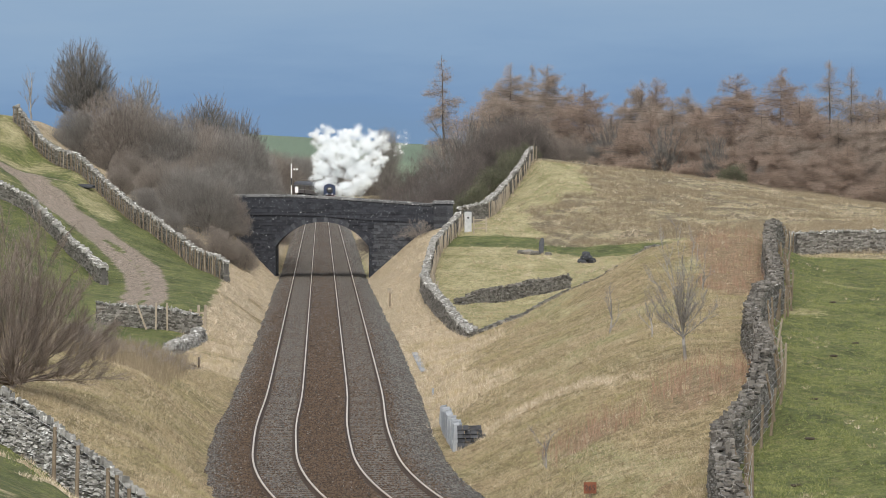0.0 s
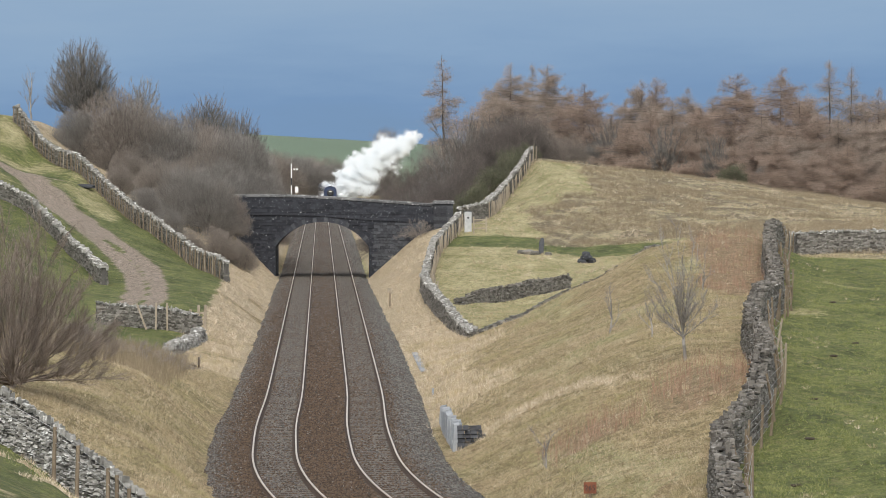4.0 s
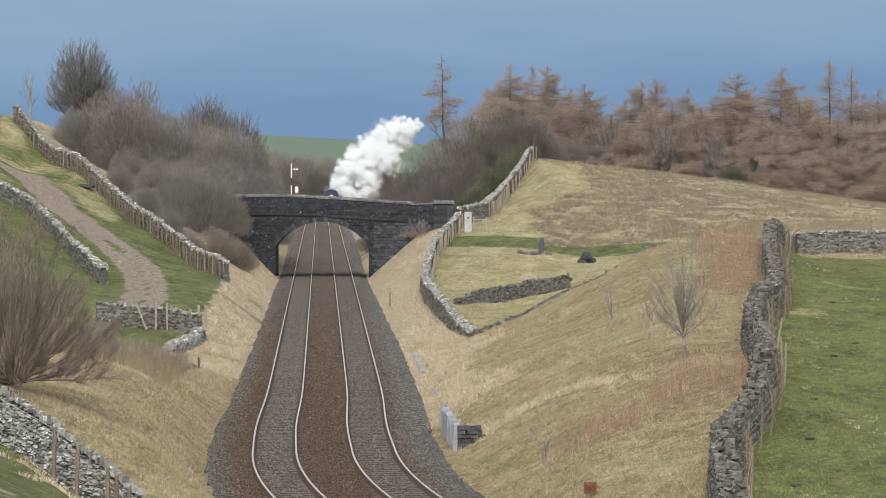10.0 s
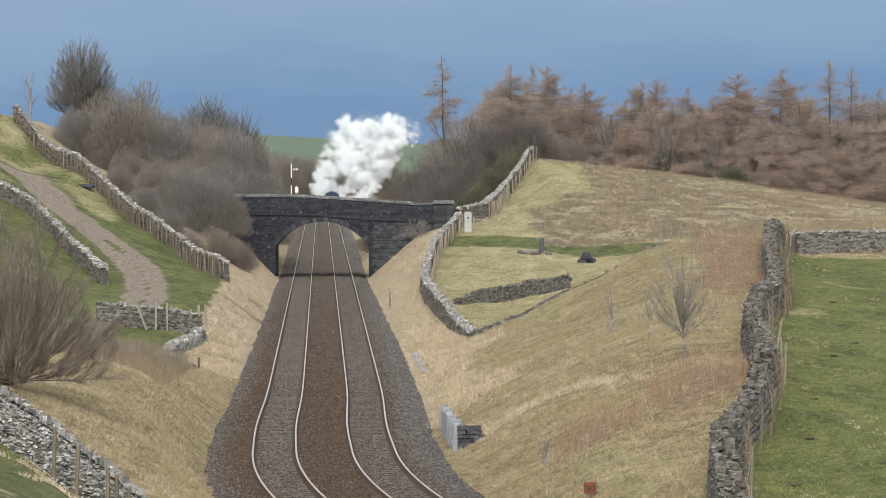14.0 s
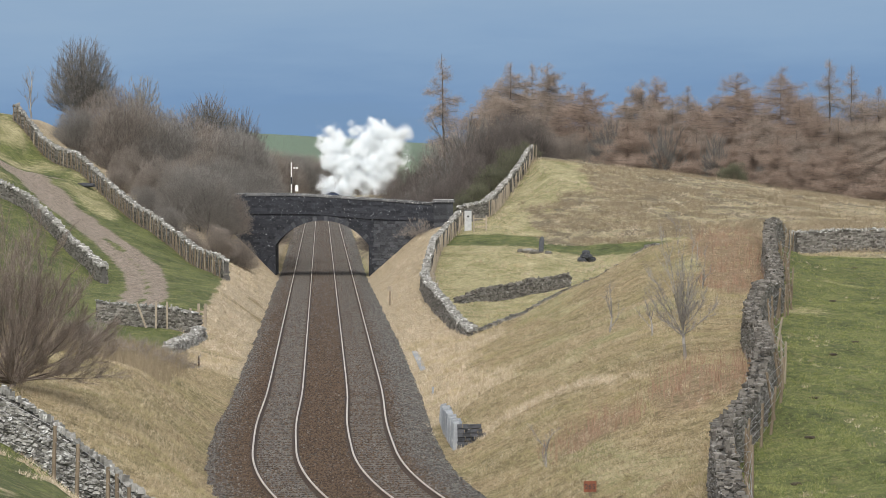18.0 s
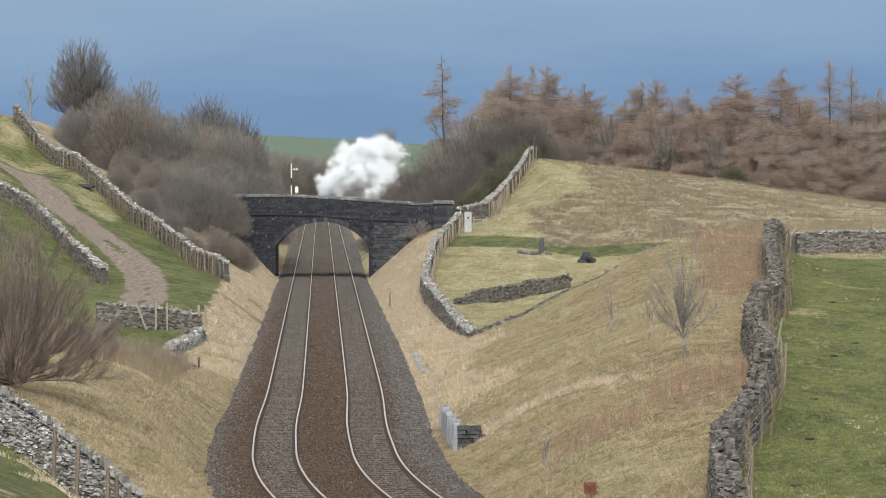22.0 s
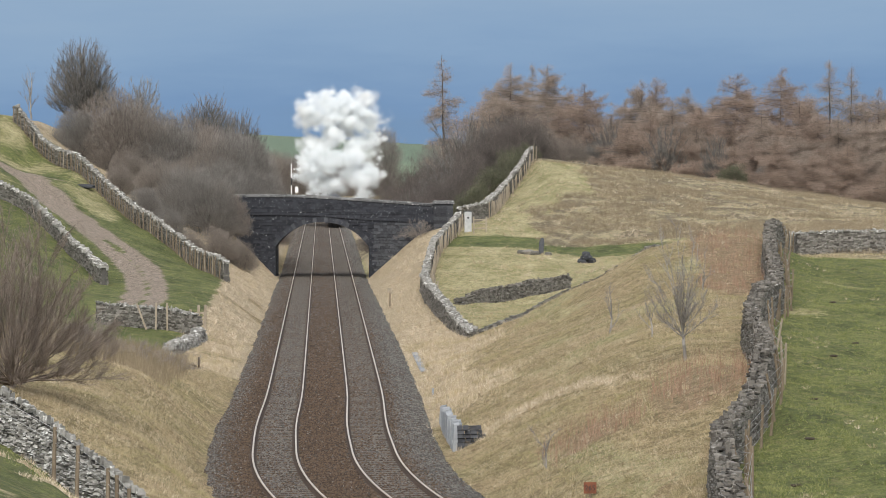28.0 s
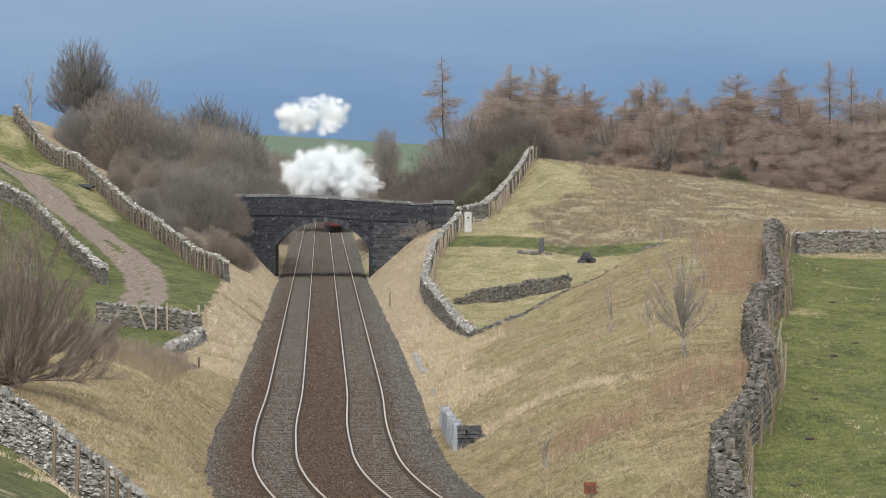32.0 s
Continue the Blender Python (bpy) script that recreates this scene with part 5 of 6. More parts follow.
# the lower ones between and before them
rnd = random.Random(3)
for k, (a, y, top) in enumerate(((0.0120, 396, 17.2), (0.0240, 398, 18.4), (0.0345, 380, 15.6), (0.0455, 396, 16.2), (0.0495, 384, 14.8), (0.0535, 398, 16.8), (0.0605, 378, 15.4), (0.0675, 382, 16.4), (0.0765, 380, 15.6), (0.0800, 396, 17.0),
                                 (0.0905, 394, 17.9), (0.0935, 378, 15.2), (0.1045, 382, 16.0), (0.1080, 396, 17.4), (0.1110, 380, 14.8), (0.1170, 378, 14.6), (0.1235, 396, 17.2), (0.1245, 378, 14.2), (0.1330, 394, 17.4), (0.1345, 380, 15.8), (0.0590, 374, 12.8), (0.0750, 373, 13.4), (0.0915, 372, 12.2), (0.1040, 372, 13.0), (0.1135, 370, 11.4), (0.1255, 370, 12.4), (0.0435, 378, 13.6), (0.0300, 378, 14.2), (0.0215, 376, 14.6))):
    larch_at(larches[(k * 3 + 1) % 4], a, y, top, rnd.uniform(1.0, 1.3), k * 2.1)
# low spreading larches at the edge, their crooked boughs showing
russet = larch(131, 6.0, TWIGLARCH, "low spreading russet larch with crooked boughs", 0.95)
stand(russet, 0.0545 * 370, 370, 0.95)
for k, (a, y, h) in enumerate(((0.0700, 370, 5.2), (0.0860, 368, 4.4), (0.0985, 366, 5.6), (0.1090, 368, 4.6), (0.1195, 366, 6.2), (0.1310, 366, 4.8))):
    again(russet, a * y, y, h / 6.0, k * 1.7)
# grey broadleaf trees before the larches
grey = fan_tree("bare_tree", "dark spreading bare tree before the larches", 7.0, 8.0, 330, BARKGREY, TWIGTREE, 0.8, 48, 13, 9, 0.012, 0.13, 0.02, group="plantation trees", rough=0.25)
stand(grey, 0.0062 * 372, 372, 1.25)
for k, (a, y, h) in enumerate(((0.0170, 374, 7.2), (0.0245, 374, 6.0), (0.0120, 366, 6.6), (0.0480, 376, 5.6), (0.0660, 370, 5.4), (0.0810, 370, 5.0))):
    again(grey, a * y, y, h / 7.0, k * 1.9 + 0.7)
for k, (a, y, h) in enumerate(((-0.0150, 322, 3.4), (-0.0095, 326, 4.0), (-0.0035, 338, 4.6), (0.0015, 352, 5.6))):
    again(grey, a * y, y, h / 7.0, k * 2.3 + 0.4, label="crooked bare thorn tree on the cutting side")
scrub = [dome_bush("thorn_bush", ("tangled bare grey thorn bush", "brown bare thorn bush", "dense bare grey-brown bush", "dull grey bare thorn bush")[k], 5.0, 6.0, 200 + k, (TWIGGREY, TWIGBROWN, TWIGBROWN, TWIGGREY)[k], 0.0075, 0.0, 90, 4600, "bushes on the cutting", count=5, spray=0.065, rough=0.2, shell=0.35, fan=0.5, reach=0.87) for k in range(4)]
rusty = dome_bush("thorn_bush", "rust-brown bare bush under the larches", 5.0, 6.0, 240, TWIGLARCH, 0.0075, 0.0, 80, 4200, "bushes on the cutting", count=5, spray=0.065, rough=0.4, shell=0.3, reach=0.87)
stand(rusty, 0.0565 * 372, 372, 0.9)
olive = dome_bush("gorse_bush", "dark olive evergreen bush", 4.0, 5.0, 260, TWIGOLIVE, 0.02, 0.0, 40, 800, "bushes on the cutting")
stand(olive, 0.010 * 322, 322, 0.65)
dark_scrub = [dome_bush("thorn_bush", "dense dark bare thorn bush", 5.0, 6.0, 250 + k, TWIGDEEP, 0.0085, 0.0, 110, 3600, "bushes on the cutting", count=4, spray=0.075, rough=0.3, shell=0.3, fan=0.6, reach=0.95) for k in range(2)]
stand(dark_scrub[0], -0.0178 * 332, 332, 0.92)
stand(dark_scrub[1], -0.012 * 318, 318, 0.7)
k = 0


def bush(a, y, h, kind=None, wide=1.0):
    """A bush at a sideways angle and a distance, of a height."""
    global k
    src = scrub[k % 4] if kind is None else kind
    k += 1
    x = a * y
    if k <= 4 and kind is None:
        return stand(src, x, y, h / 5.0, k, wide=wide)
    return again(src, x, y, h / (4.0 if kind is olive else 5.0), k * 0.9, wide)


# left of the line, beyond the long wall
for a, y, h in ((-0.108, 300, 4.6), (-0.100, 303, 6.8), (-0.094, 300, 8.4), (-0.088, 304, 8.5), (-0.082, 300, 8.1), (-0.076, 305, 8.3), (-0.070, 300, 7.8), (-0.064, 306, 8.6),
                (-0.0585, 304, 7.2), (-0.0925, 291, 3.6), (-0.0955, 276, 2.6), (-0.088, 268, 2.8), (-0.081, 262, 2.6), (-0.0745, 256, 2.0), (-0.083, 283, 4.6), (-0.076, 281, 5.2), (-0.070, 280, 5.4), (-0.066, 282, 4.6),
                (-0.074, 294, 5.2), (-0.067, 292, 5.5), (-0.062, 296, 5.5), (-0.060, 270, 2.6), (-0.0665, 268, 2.8)):
    bush(a, y, h)
for a, y, h in ((-0.0605, 306, 9.6), (-0.0575, 312, 9.2), (-0.0550, 320, 8.2), (-0.0530, 334, 7.2), (-0.064, 300, 8.4), (-0.0590, 298, 7.0)):
    bush(a, y, h, None, 0.75)
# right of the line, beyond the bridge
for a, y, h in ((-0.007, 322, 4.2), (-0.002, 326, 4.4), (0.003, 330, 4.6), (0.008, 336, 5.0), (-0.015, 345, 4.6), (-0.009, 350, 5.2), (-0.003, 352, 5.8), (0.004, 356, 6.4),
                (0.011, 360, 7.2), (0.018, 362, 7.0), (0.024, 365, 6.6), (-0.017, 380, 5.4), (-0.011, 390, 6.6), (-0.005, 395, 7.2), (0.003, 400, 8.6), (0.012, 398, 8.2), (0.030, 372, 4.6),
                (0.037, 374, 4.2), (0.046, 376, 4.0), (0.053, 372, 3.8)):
    bush(a, y, h, dark_scrub[k % 2] if y < 398 and a < 0.026 else None)
for a, y, h in ((0.015, 330, 3.2), (0.020, 338, 3.4), (0.006, 316, 2.2), (0.024, 345, 3.0)):
    bush(a, y, h, olive)
for a in np.arange(0.058, 0.150, 0.0125):
    bush(float(a), 366 + 14 * rnd.random(), 2.8 + 2.2 * rnd.random(), rusty if rnd.random() < 0.6 else None)
bush(0.0855, 364, 2.6, olive, 1.2)
# single trees
def top_at(ob, a, y, top, height, turn=0.0):
    """Stands a tree of a height at a sideways slope and a distance, with its top at a height over the datum."""
    ob.matrix_basis = Matrix.Translation((a * y, y, top - height)) @ Matrix.Rotation(turn, 4, "Z")
    return ob


top_at(fan_tree("bare_tree", "round-headed bare grey tree with many upright stems", 10.2, 7.0, 301, BARKGREY, TWIGTREE, 3.9, 170, 13, 6, 0.0056, 0.085, 0.0, spray=0.055, rough=0.07), -0.1062, 306, 20.9, 10.2)
top_at(bare_tree("bare_tree", "slender pale bare sapling", "tree", 4.6, 302, TWIGTREE, TWIGTREE, 0.5, 0.7, 1, (0, 4, 5, 7), 0.009), -0.1213, 300, 17.6, 4.2)
top_at(fan_tree("bare_tree", "open bare tree above the scrub", 7.6, 4.2, 303, TWIGPALE, TWIGPALE, 4.6, 30, 8, 5, 0.005, 0.06, 0.1), -0.0888, 312, 17.6, 7.6)
top_at(fan_tree("bare_tree", "broad bare grey tree above the scrub", 10.0, 7.6, 304, BARKGREY, TWIGTREE, 2.4, 170, 13, 8, 0.0075, 0.085, 0.0, spray=0.055, rough=0.05), -0.0690, 312, 15.8, 10.0)
top_at(fan_tree("bare_tree", "bare grey tree at the end of the scrub", 9.0, 6.4, 308, BARKGREY, TWIGTREE, 2.0, 140, 13, 8, 0.0075, 0.085, 0.0, spray=0.055, rough=0.05), -0.0600, 316, 14.3, 9.0)
stand(fan_tree("bare_tree", "bare grey sapling leaning on the bank", 5.0, 2.7, 305, TWIGGREY, TWIGGREY, 1.2, 17, 9, 4, 0.0046, 0.05, 0.14, rough=0.3, dens=2, bare=0.2), 8.35, 116.5, 1.0).rotation_euler = (0, -0.1, 0.4)
stand(fan_tree("bare_tree", "spreading bare thorn tree above the near wall", 5.7, 6.6, 306, TWIGDARK, TWIGDARK, 0.5, 70, 18, 13, 0.005, 0.09, 0.0, rough=0.3, spray=0.065, dens=2, bare=0.46), -13.5, 106, 1.0)
for x, y, h in ((-2.0, 284.5, 1.6), (-14.6, 138, 1.5), (-13.2, 144, 1.2), (-12.2, 149, 1.0), (-15.6, 146, 1.5)):
    stand(dome_bush("bramble_patch", "low tangled brown bramble patch on the bank", h, 4.0, int(-x * 10), TWIGBROWN, 0.005, 0.0, 40, 300, "brambles", "brambles", 0.01, 0.3, 6, 0.2, 0.1), x, y, 1.0)
stand(dome_bush("bare_tree", "round bare tree far beyond the bridge", 17.0, 8.0, 307, TWIGGREY, 0.02, 1.0, 90, 900, "", "tree", 0.02, 0.15, 7, 0.07, 0.3), -0.0168 * 800, 800, 1.0)
for a, y, h, w in ((-0.0500, 880, 13, 1.3), (-0.0465, 900, 13, 1.3), (-0.043, 890, 12, 1.3), (-0.039, 910, 11.5, 1.3), (-0.0345, 900, 11, 1.3), (-0.030, 890, 10, 1.3), (-0.0255, 900, 10, 1.3), (-0.021, 880, 11, 1.3)):
    bush(a, y, h, None, w)
for x, y, h in ((6.9, 140, 1.6), (7.9, 128, 1.3), (3.2, 104, 1.1), (11.5, 150, 1.2)):
    stand(bare_tree("sapling", "thin bare sapling on the bank", "sapling", h * 1.5, int(x * 10), TWIGGREY, TWIGGREY, 0.7, 0.6, 1, (0, 3, 4, 5), 0.005, group="bank saplings"), x, y)

# ---- grass, rushes and stalks ----
def tufts(name, label, mat, places, height, blade, count, seed, droop=0.5, category="grass", comb=0.0):
    """Clumps of bent blades on the land."""
    rs = np.random.RandomState(seed)
    n = len(places)
    xyz = np.array([(x, y, land(x, y)) for x, y in places])
    h = height * rs.uniform(0.55, 1.3, (n, 1))
    co = []
    for k in range(count):
        az = rs.uniform(0, 2 * np.pi, n)
        out = np.stack([np.cos(az), np.sin(az), np.zeros(n)], 1)
        if comb:
            # beaten down, tips towards the foot of the bank
            fall = np.sign([off_line(x, y) for x, y in places])
            out = out * (1 - comb) + np.stack([-fall, np.full(n, -0.25), -0.42 * np.ones(n)], 1) * comb
        side = np.stack([-np.sin(az * 1.7), np.cos(az * 1.7) * 0.5, np.zeros(n)], 1) * blade
        lean = rs.uniform(0.05, droop, (n, 1))
        foot = xyz + out * rs.uniform(0.0, 0.35, (n, 1)) * h - np.array([0, 0, 0.03])
        tip = foot + out * h * lean + np.array([[0, 0, 1.0]]) * h * rs.uniform(0.6, 1.0, (n, 1)) * (1 - 0.6 * comb)
        co.append(np.stack([foot - side, foot + side, tip + side * 0.25, tip - side * 0.25], 1))
    co = np.concatenate(co, 0).reshape(-1, 3)
    me = bpy.data.meshes.new(name)
    fill(me, co, np.arange(len(co)).reshape(-1, 4))
    me.materials.append(mat)
    return tagged(new(name, me), label, category, kind="stuff")


def scatter(n, seed, x0, x1, y0, y1, keep):
    rs = random.Random(seed)
    out = []
    for _ in range(n):
        y = 1 / rs.uniform(1 / y1, 1 / y0)
        x = rs.uniform(x0, x1)
        if abs(x) < 0.135 * y and keep(x, y, zones(x, y)):
            out.append((x, y))
    return out


def off_line(x, y):
    return x - centre(y)


def clump(x, y, f, seed):
    return noise.noise((x * f, y * f * 0.6, seed))


tufts("tawny_grass", "tawny winter grass on the cutting banks", TAWNY,
      scatter(80000, 1, -20, 20, 80, 190, lambda x, y, z: abs(off_line(x, y)) > 4.25 and z["green"] < 0.5 and z["rust"] < 0.5), 0.13, 0.0065, 6, 1, 0.9)
tufts("bleached_grass", "bleached straw-coloured grass beside the line", STRAW,
      scatter(26000, 2, -24, 12, 95, 300, lambda x, y, z: z["straw"] > 0.5 and z["lane"] < 0.2 and abs(off_line(x, y)) > 4.2 and not 284 < y < 293), 0.24, 0.009, 8, 2, 0.8)
tufts("pale_tussocks", "pale tussocks scattered over the banks", STRAW,
      scatter(9000, 3, -20, 20, 84, 190, lambda x, y, z: abs(off_line(x, y)) > 5 and z["green"] < 0.5 and clump(x, y, 0.5, 4) > 0.12), 0.14, 0.006, 8, 3, 0.9)
tufts("rusty_stalks", "rust-red dead stalks on the bank top", RUSTGRASS,
      scatter(14000, 4, -20, 20, 95, 186, lambda x, y, z: x > 0 and z["rust"] > 0.5 and clump(x, y, 1.3, 40) > -0.12), 0.72, 0.0058, 7, 4, 0.25, "dead stalks")
tufts("brown_stalks", "dead brown stalks below the lane wall", RUSH,
      scatter(9000, 14, -20, -6, 128, 166, lambda x, y, z: z["rust"] > 0.5 and clump(x, y, 1.3, 40) > -0.2), 0.6, 0.006, 7, 14, 0.3, "dead stalks")
tufts("field_grass", "short green field grass", LUSH,
      scatter(34000, 5, 6, 27, 78, 190, lambda x, y, z: z["green"] > 0.5) + scatter(16000, 15, -45, -6, 72, 300, lambda x, y, z: z["green"] > 0.5 and z["lane"] < 0.3), 0.09, 0.008, 7, 5, 0.9)
tufts("field_tussocks", "straw tussocks in the green field", STRAW,
      scatter(1500, 6, 6, 26, 80, 190, lambda x, y, z: z["green"] > 0.5 and clump(x, y, 0.35, 8) > 0.3), 0.14, 0.007, 14, 6, 1.0)
tufts("pasture_grass", "pale rough pasture grass", TAWNY,
      scatter(30000, 7, -2, 60, 186, 345, lambda x, y, z: z["pale"] > 0.5 and x > bank(SIDE_WALL, y)), 0.14, 0.014, 7, 7, 0.9)
tufts("rushes", "brown rushes over the hill pasture", RUSH,
      scatter(46000, 8, 4, 64, 200, 352, lambda x, y, z: z["rush"] > 0.5 and clump(x, y, 0.09, 12) + clump(x, y, 0.3, 13) > -0.02), 0.4, 0.009, 14, 8, 1.3, "rushes")
tufts("hill_tussocks", "pale tussocks among the rushes on the hill", STRAW,
      scatter(9000, 48, 2, 64, 240, 352, lambda x, y, z: max(z["rush"], z["pale"]) > 0.5 and x > bank(SIDE_WALL, y) and clump(x, y, 0.3, 49) > 0.05), 0.26, 0.010, 12, 48, 1.0)
tufts("verge_grass", "bleached grass among green below the near wall", STRAW,
      scatter(9000, 31, -13, -5, 66, 84, lambda x, y, z: z["straw"] > 0.5), 0.13, 0.006, 9, 31, 1.0)
tufts("beaten_grass", "long tawny grass beaten down the cutting banks", TAWNY,
      scatter(52000, 41, -20, 20, 82, 186, lambda x, y, z: abs(off_line(x, y)) > 4.6 and z["green"] < 0.5 and z["rust"] < 0.5), 0.30, 0.0055, 5, 41, 1.1, comb=0.75)
tufts("beaten_straw", "long bleached grass beaten down the cutting banks", STRAW,
      scatter(27000, 42, -20, 20, 82, 186, lambda x, y, z: abs(off_line(x, y)) > 4.6 and z["green"] < 0.5 and clump(x, y, 0.6, 44) > 0.0), 0.30, 0.005, 5, 42, 1.1, comb=0.75)
tufts("grass_tussocks", "dense tawny tussocks on the cutting banks", TAWNY,
      scatter(9000, 21, -20, 20, 84, 188, lambda x, y, z: abs(off_line(x, y)) > 4.8 and z["green"] < 0.5 and clump(x, y, 0.9, 5) > 0.0), 0.18, 0.007, 16, 21, 1.0)
tufts("straw_tussocks", "dense bleached tussocks beside the line", STRAW,
      scatter(6000, 22, -24, 12, 95, 300, lambda x, y, z: z["straw"] > 0.5 and z["lane"] < 0.2 and abs(off_line(x, y)) > 4.6 and not 284 < y < 293), 0.28, 0.010, 16, 22, 1.0)
tufts("green_tussocks", "dense grass clumps in the green field", LUSH,
      scatter(22000, 23, 6, 27, 78, 190, lambda x, y, z: z["green"] > 0.5 and clump(x, y, 0.7, 6) > -0.05), 0.12, 0.007, 11, 23, 1.2)

# ---- fences ----
def fence(table, offset, gap, height, label, wood, seed, wires=(0.35, 0.6, 0.85, 1.1), r=0.055, lean=0.08, jig=0.5):
    """Posts and wires beside a wall; offset to the right of the way along the line."""
    rs = random.Random(seed)
    f = thing("post_and_wire_fence", label, "fence", "stock fences")
    feet = []
    for p, d in resample(table, gap):
        q = p + Vector((d.y, -d.x, 0)) * offset + d * rs.uniform(-jig, jig)
        z = land(q.x, q.y)
        top = Vector((q.x + rs.gauss(0, lean), q.y + rs.gauss(0, lean), z + height * rs.uniform(0.9, 1.1)))
        a = Acc()
        a.cyl((q.x, q.y, z - 0.3), top, r * 1.05, r * 0.9, 7)
        part("post", a, wood if rs.random() < 0.85 else POSTWOOD, f)
        feet.append((Vector((q.x, q.y, z)), top))
    for h in wires:
        w = Acc()
        for (a0, a1), (b0, b1) in zip(feet, feet[1:]):
            w.cyl(a0.lerp(a1, h / 1.25), b0.lerp(b1, h / 1.25), 0.006, k=3)
        part("wire", w, WIRE, f, "thin galvanised wire")
    return f


fence(flip(RIGHT_WALL), 0.62, 2.2, 1.3, "leaning wooden post and wire fence beside the wall", POSTBROWN, 1, r=0.045, lean=0.17)
fence([(-6.6, 71.4), (-7.4, 74.4), (-8.5, 76.3), (-9.6, 77.4), (-11.6, 78.2), (-14, 78.8)], 0.0, 1.5, 1.28, "short weathered post fence in front of the near wall", POSTBROWN, 2, (0.9, 1.2), 0.05, 0.04, 0.25)
fence(flip(LEFT_WALL), -0.45, 0.62, 1.25, "closely set dark post fence beside the lane wall", POSTBROWN, 3, (0.8, 1.1), 0.036, 0.1, 0.12)
fence(flip(SIDE_WALL)[3:], 0.5, 1.8, 1.2, "weathered post fence beside the railway wall", POSTWOOD, 4, (0.8, 1.1), 0.06)
fence([(3.4, 289), (4.3, 300), (5.6, 316), (7.4, 332), (9.0, 345)], 0.55, 1.9, 1.35, "weathered post fence along the hill wall", POSTWOOD, 5, (0.8, 1.1), 0.06)

# ---- lineside and field things ----
def boxed(name, mat, parent, x0, x1, y0, y1, z0, z1, label=""):
    a = Acc()
    a.box(x0, x1, y0, y1, z0, z1)
    ob = part(name, a, mat, parent, label)
    bv = ob.modifiers.new("edge", "BEVEL")
    bv.width, bv.segments = min(0.012, 0.2 * min(x1 - x0, y1 - y0, z1 - z0)), 2
    return ob


# signal beyond the bridge
sg = thing("railway_signal", "white banded railway signal post beside the line", "signal", m=Matrix.Translation((-31.3, 700, 0)))
for k in range(6):
    a = Acc()
    a.cyl((0, 0, -0.5 + 1.5 * k), (0, 0, 1.0 + 1.5 * k), 0.13, k=10)
    part("post_band", a, WHITEPAINT if k not in (3,) else LOCOBLACK, sg)
for x in (0.62, 1.18):
    boxed("signal_arm", WHITEPAINT, sg, x - 0.22, x + 0.22, -0.08, 0.02, 7.15, 7.5, "small white signal plate")
boxed("bracket", LOCOBLACK, sg, 0.1, 1.3, 0.02, 0.08, 7.25, 7.33)
bd = thing("lineside_board", "white lineside board on a tall post", "sign", m=Matrix.Translation((-30.2, 700, 0)))
boxed("board", WHITEPAINT, bd, -0.32, 0.32, -0.05, 0.05, 2.5, 3.75)
boxed("post", POSTWOOD, bd, -0.06, 0.06, 0.06, 0.16, -0.5, 2.6)

# white cabinet and gate at the end of the bridge
cb = thing("equipment_cabinet", "pale grey metal equipment cabinet beside the wall", "cabinet", m=Matrix.Translation((2.05, 277.6, land(2.05, 277.6) - 0.35)))
boxed("case", GREYPAINT, cb, -0.29, 0.29, -0.25, 0.25, -0.2, 2.0)
boxed("door", GREYPAINT, cb, -0.25, 0.25, -0.275, -0.255, 0.3, 1.9, "flat cabinet door")
boxed("plate", LOCOBLACK, cb, -0.08, 0.1, -0.29, -0.277, 1.45, 1.6, "small dark plate")
boxed("lid", PARAPETCAP, cb, -0.32, 0.32, -0.29, 0.29, 2.0, 2.06)
gt = thing("field_gate", "old wooden field gate rails and posts", "gate", m=Matrix.Translation((2.9, 276, land(2.9, 276))))
for x in (-0.4, 0.62):
    boxed("gate_post", POSTWOOD, gt, x - 0.06, x + 0.06, -0.06, 0.06, -0.2, 1.35)
for z in (0.35, 0.75, 1.05):
    boxed("rail", POSTWOOD, gt, -0.35, 0.56, -0.03, 0.03, z, z + 0.09)


def boulder(name, label, x, y, rx, ry, rz, seed, mat, lean=0.0, category="stone", group=""):
    bm = bmesh.new()
    off = Vector((seed * 3.1, 0, 0))
    for v in bmesh.ops.create_icosphere(bm, subdivisions=3, radius=1.0)["verts"]:
        c = v.co.copy()
        c = Vector([math.copysign(abs(q) ** 0.7, q) for q in c])
        f = 1 + 0.25 * noise.noise(c * 1.4 + off) + 0.12 * noise.noise(c * 4 + off)
        v.co = Vector((c.x * rx * f, c.y * ry * f, c.z * rz * f))
    me = bpy.data.meshes.new(name)
    bm.to_mesh(me)
    bm.free()
    me.materials.append(mat)
    ob = tagged(new(name, me), label, category, group)
    ob.matrix_basis = Matrix.Translation((x, y, land(x, y) + rz * 0.75)) @ Matrix.Rotation(lean, 4, "Y")
    return ob


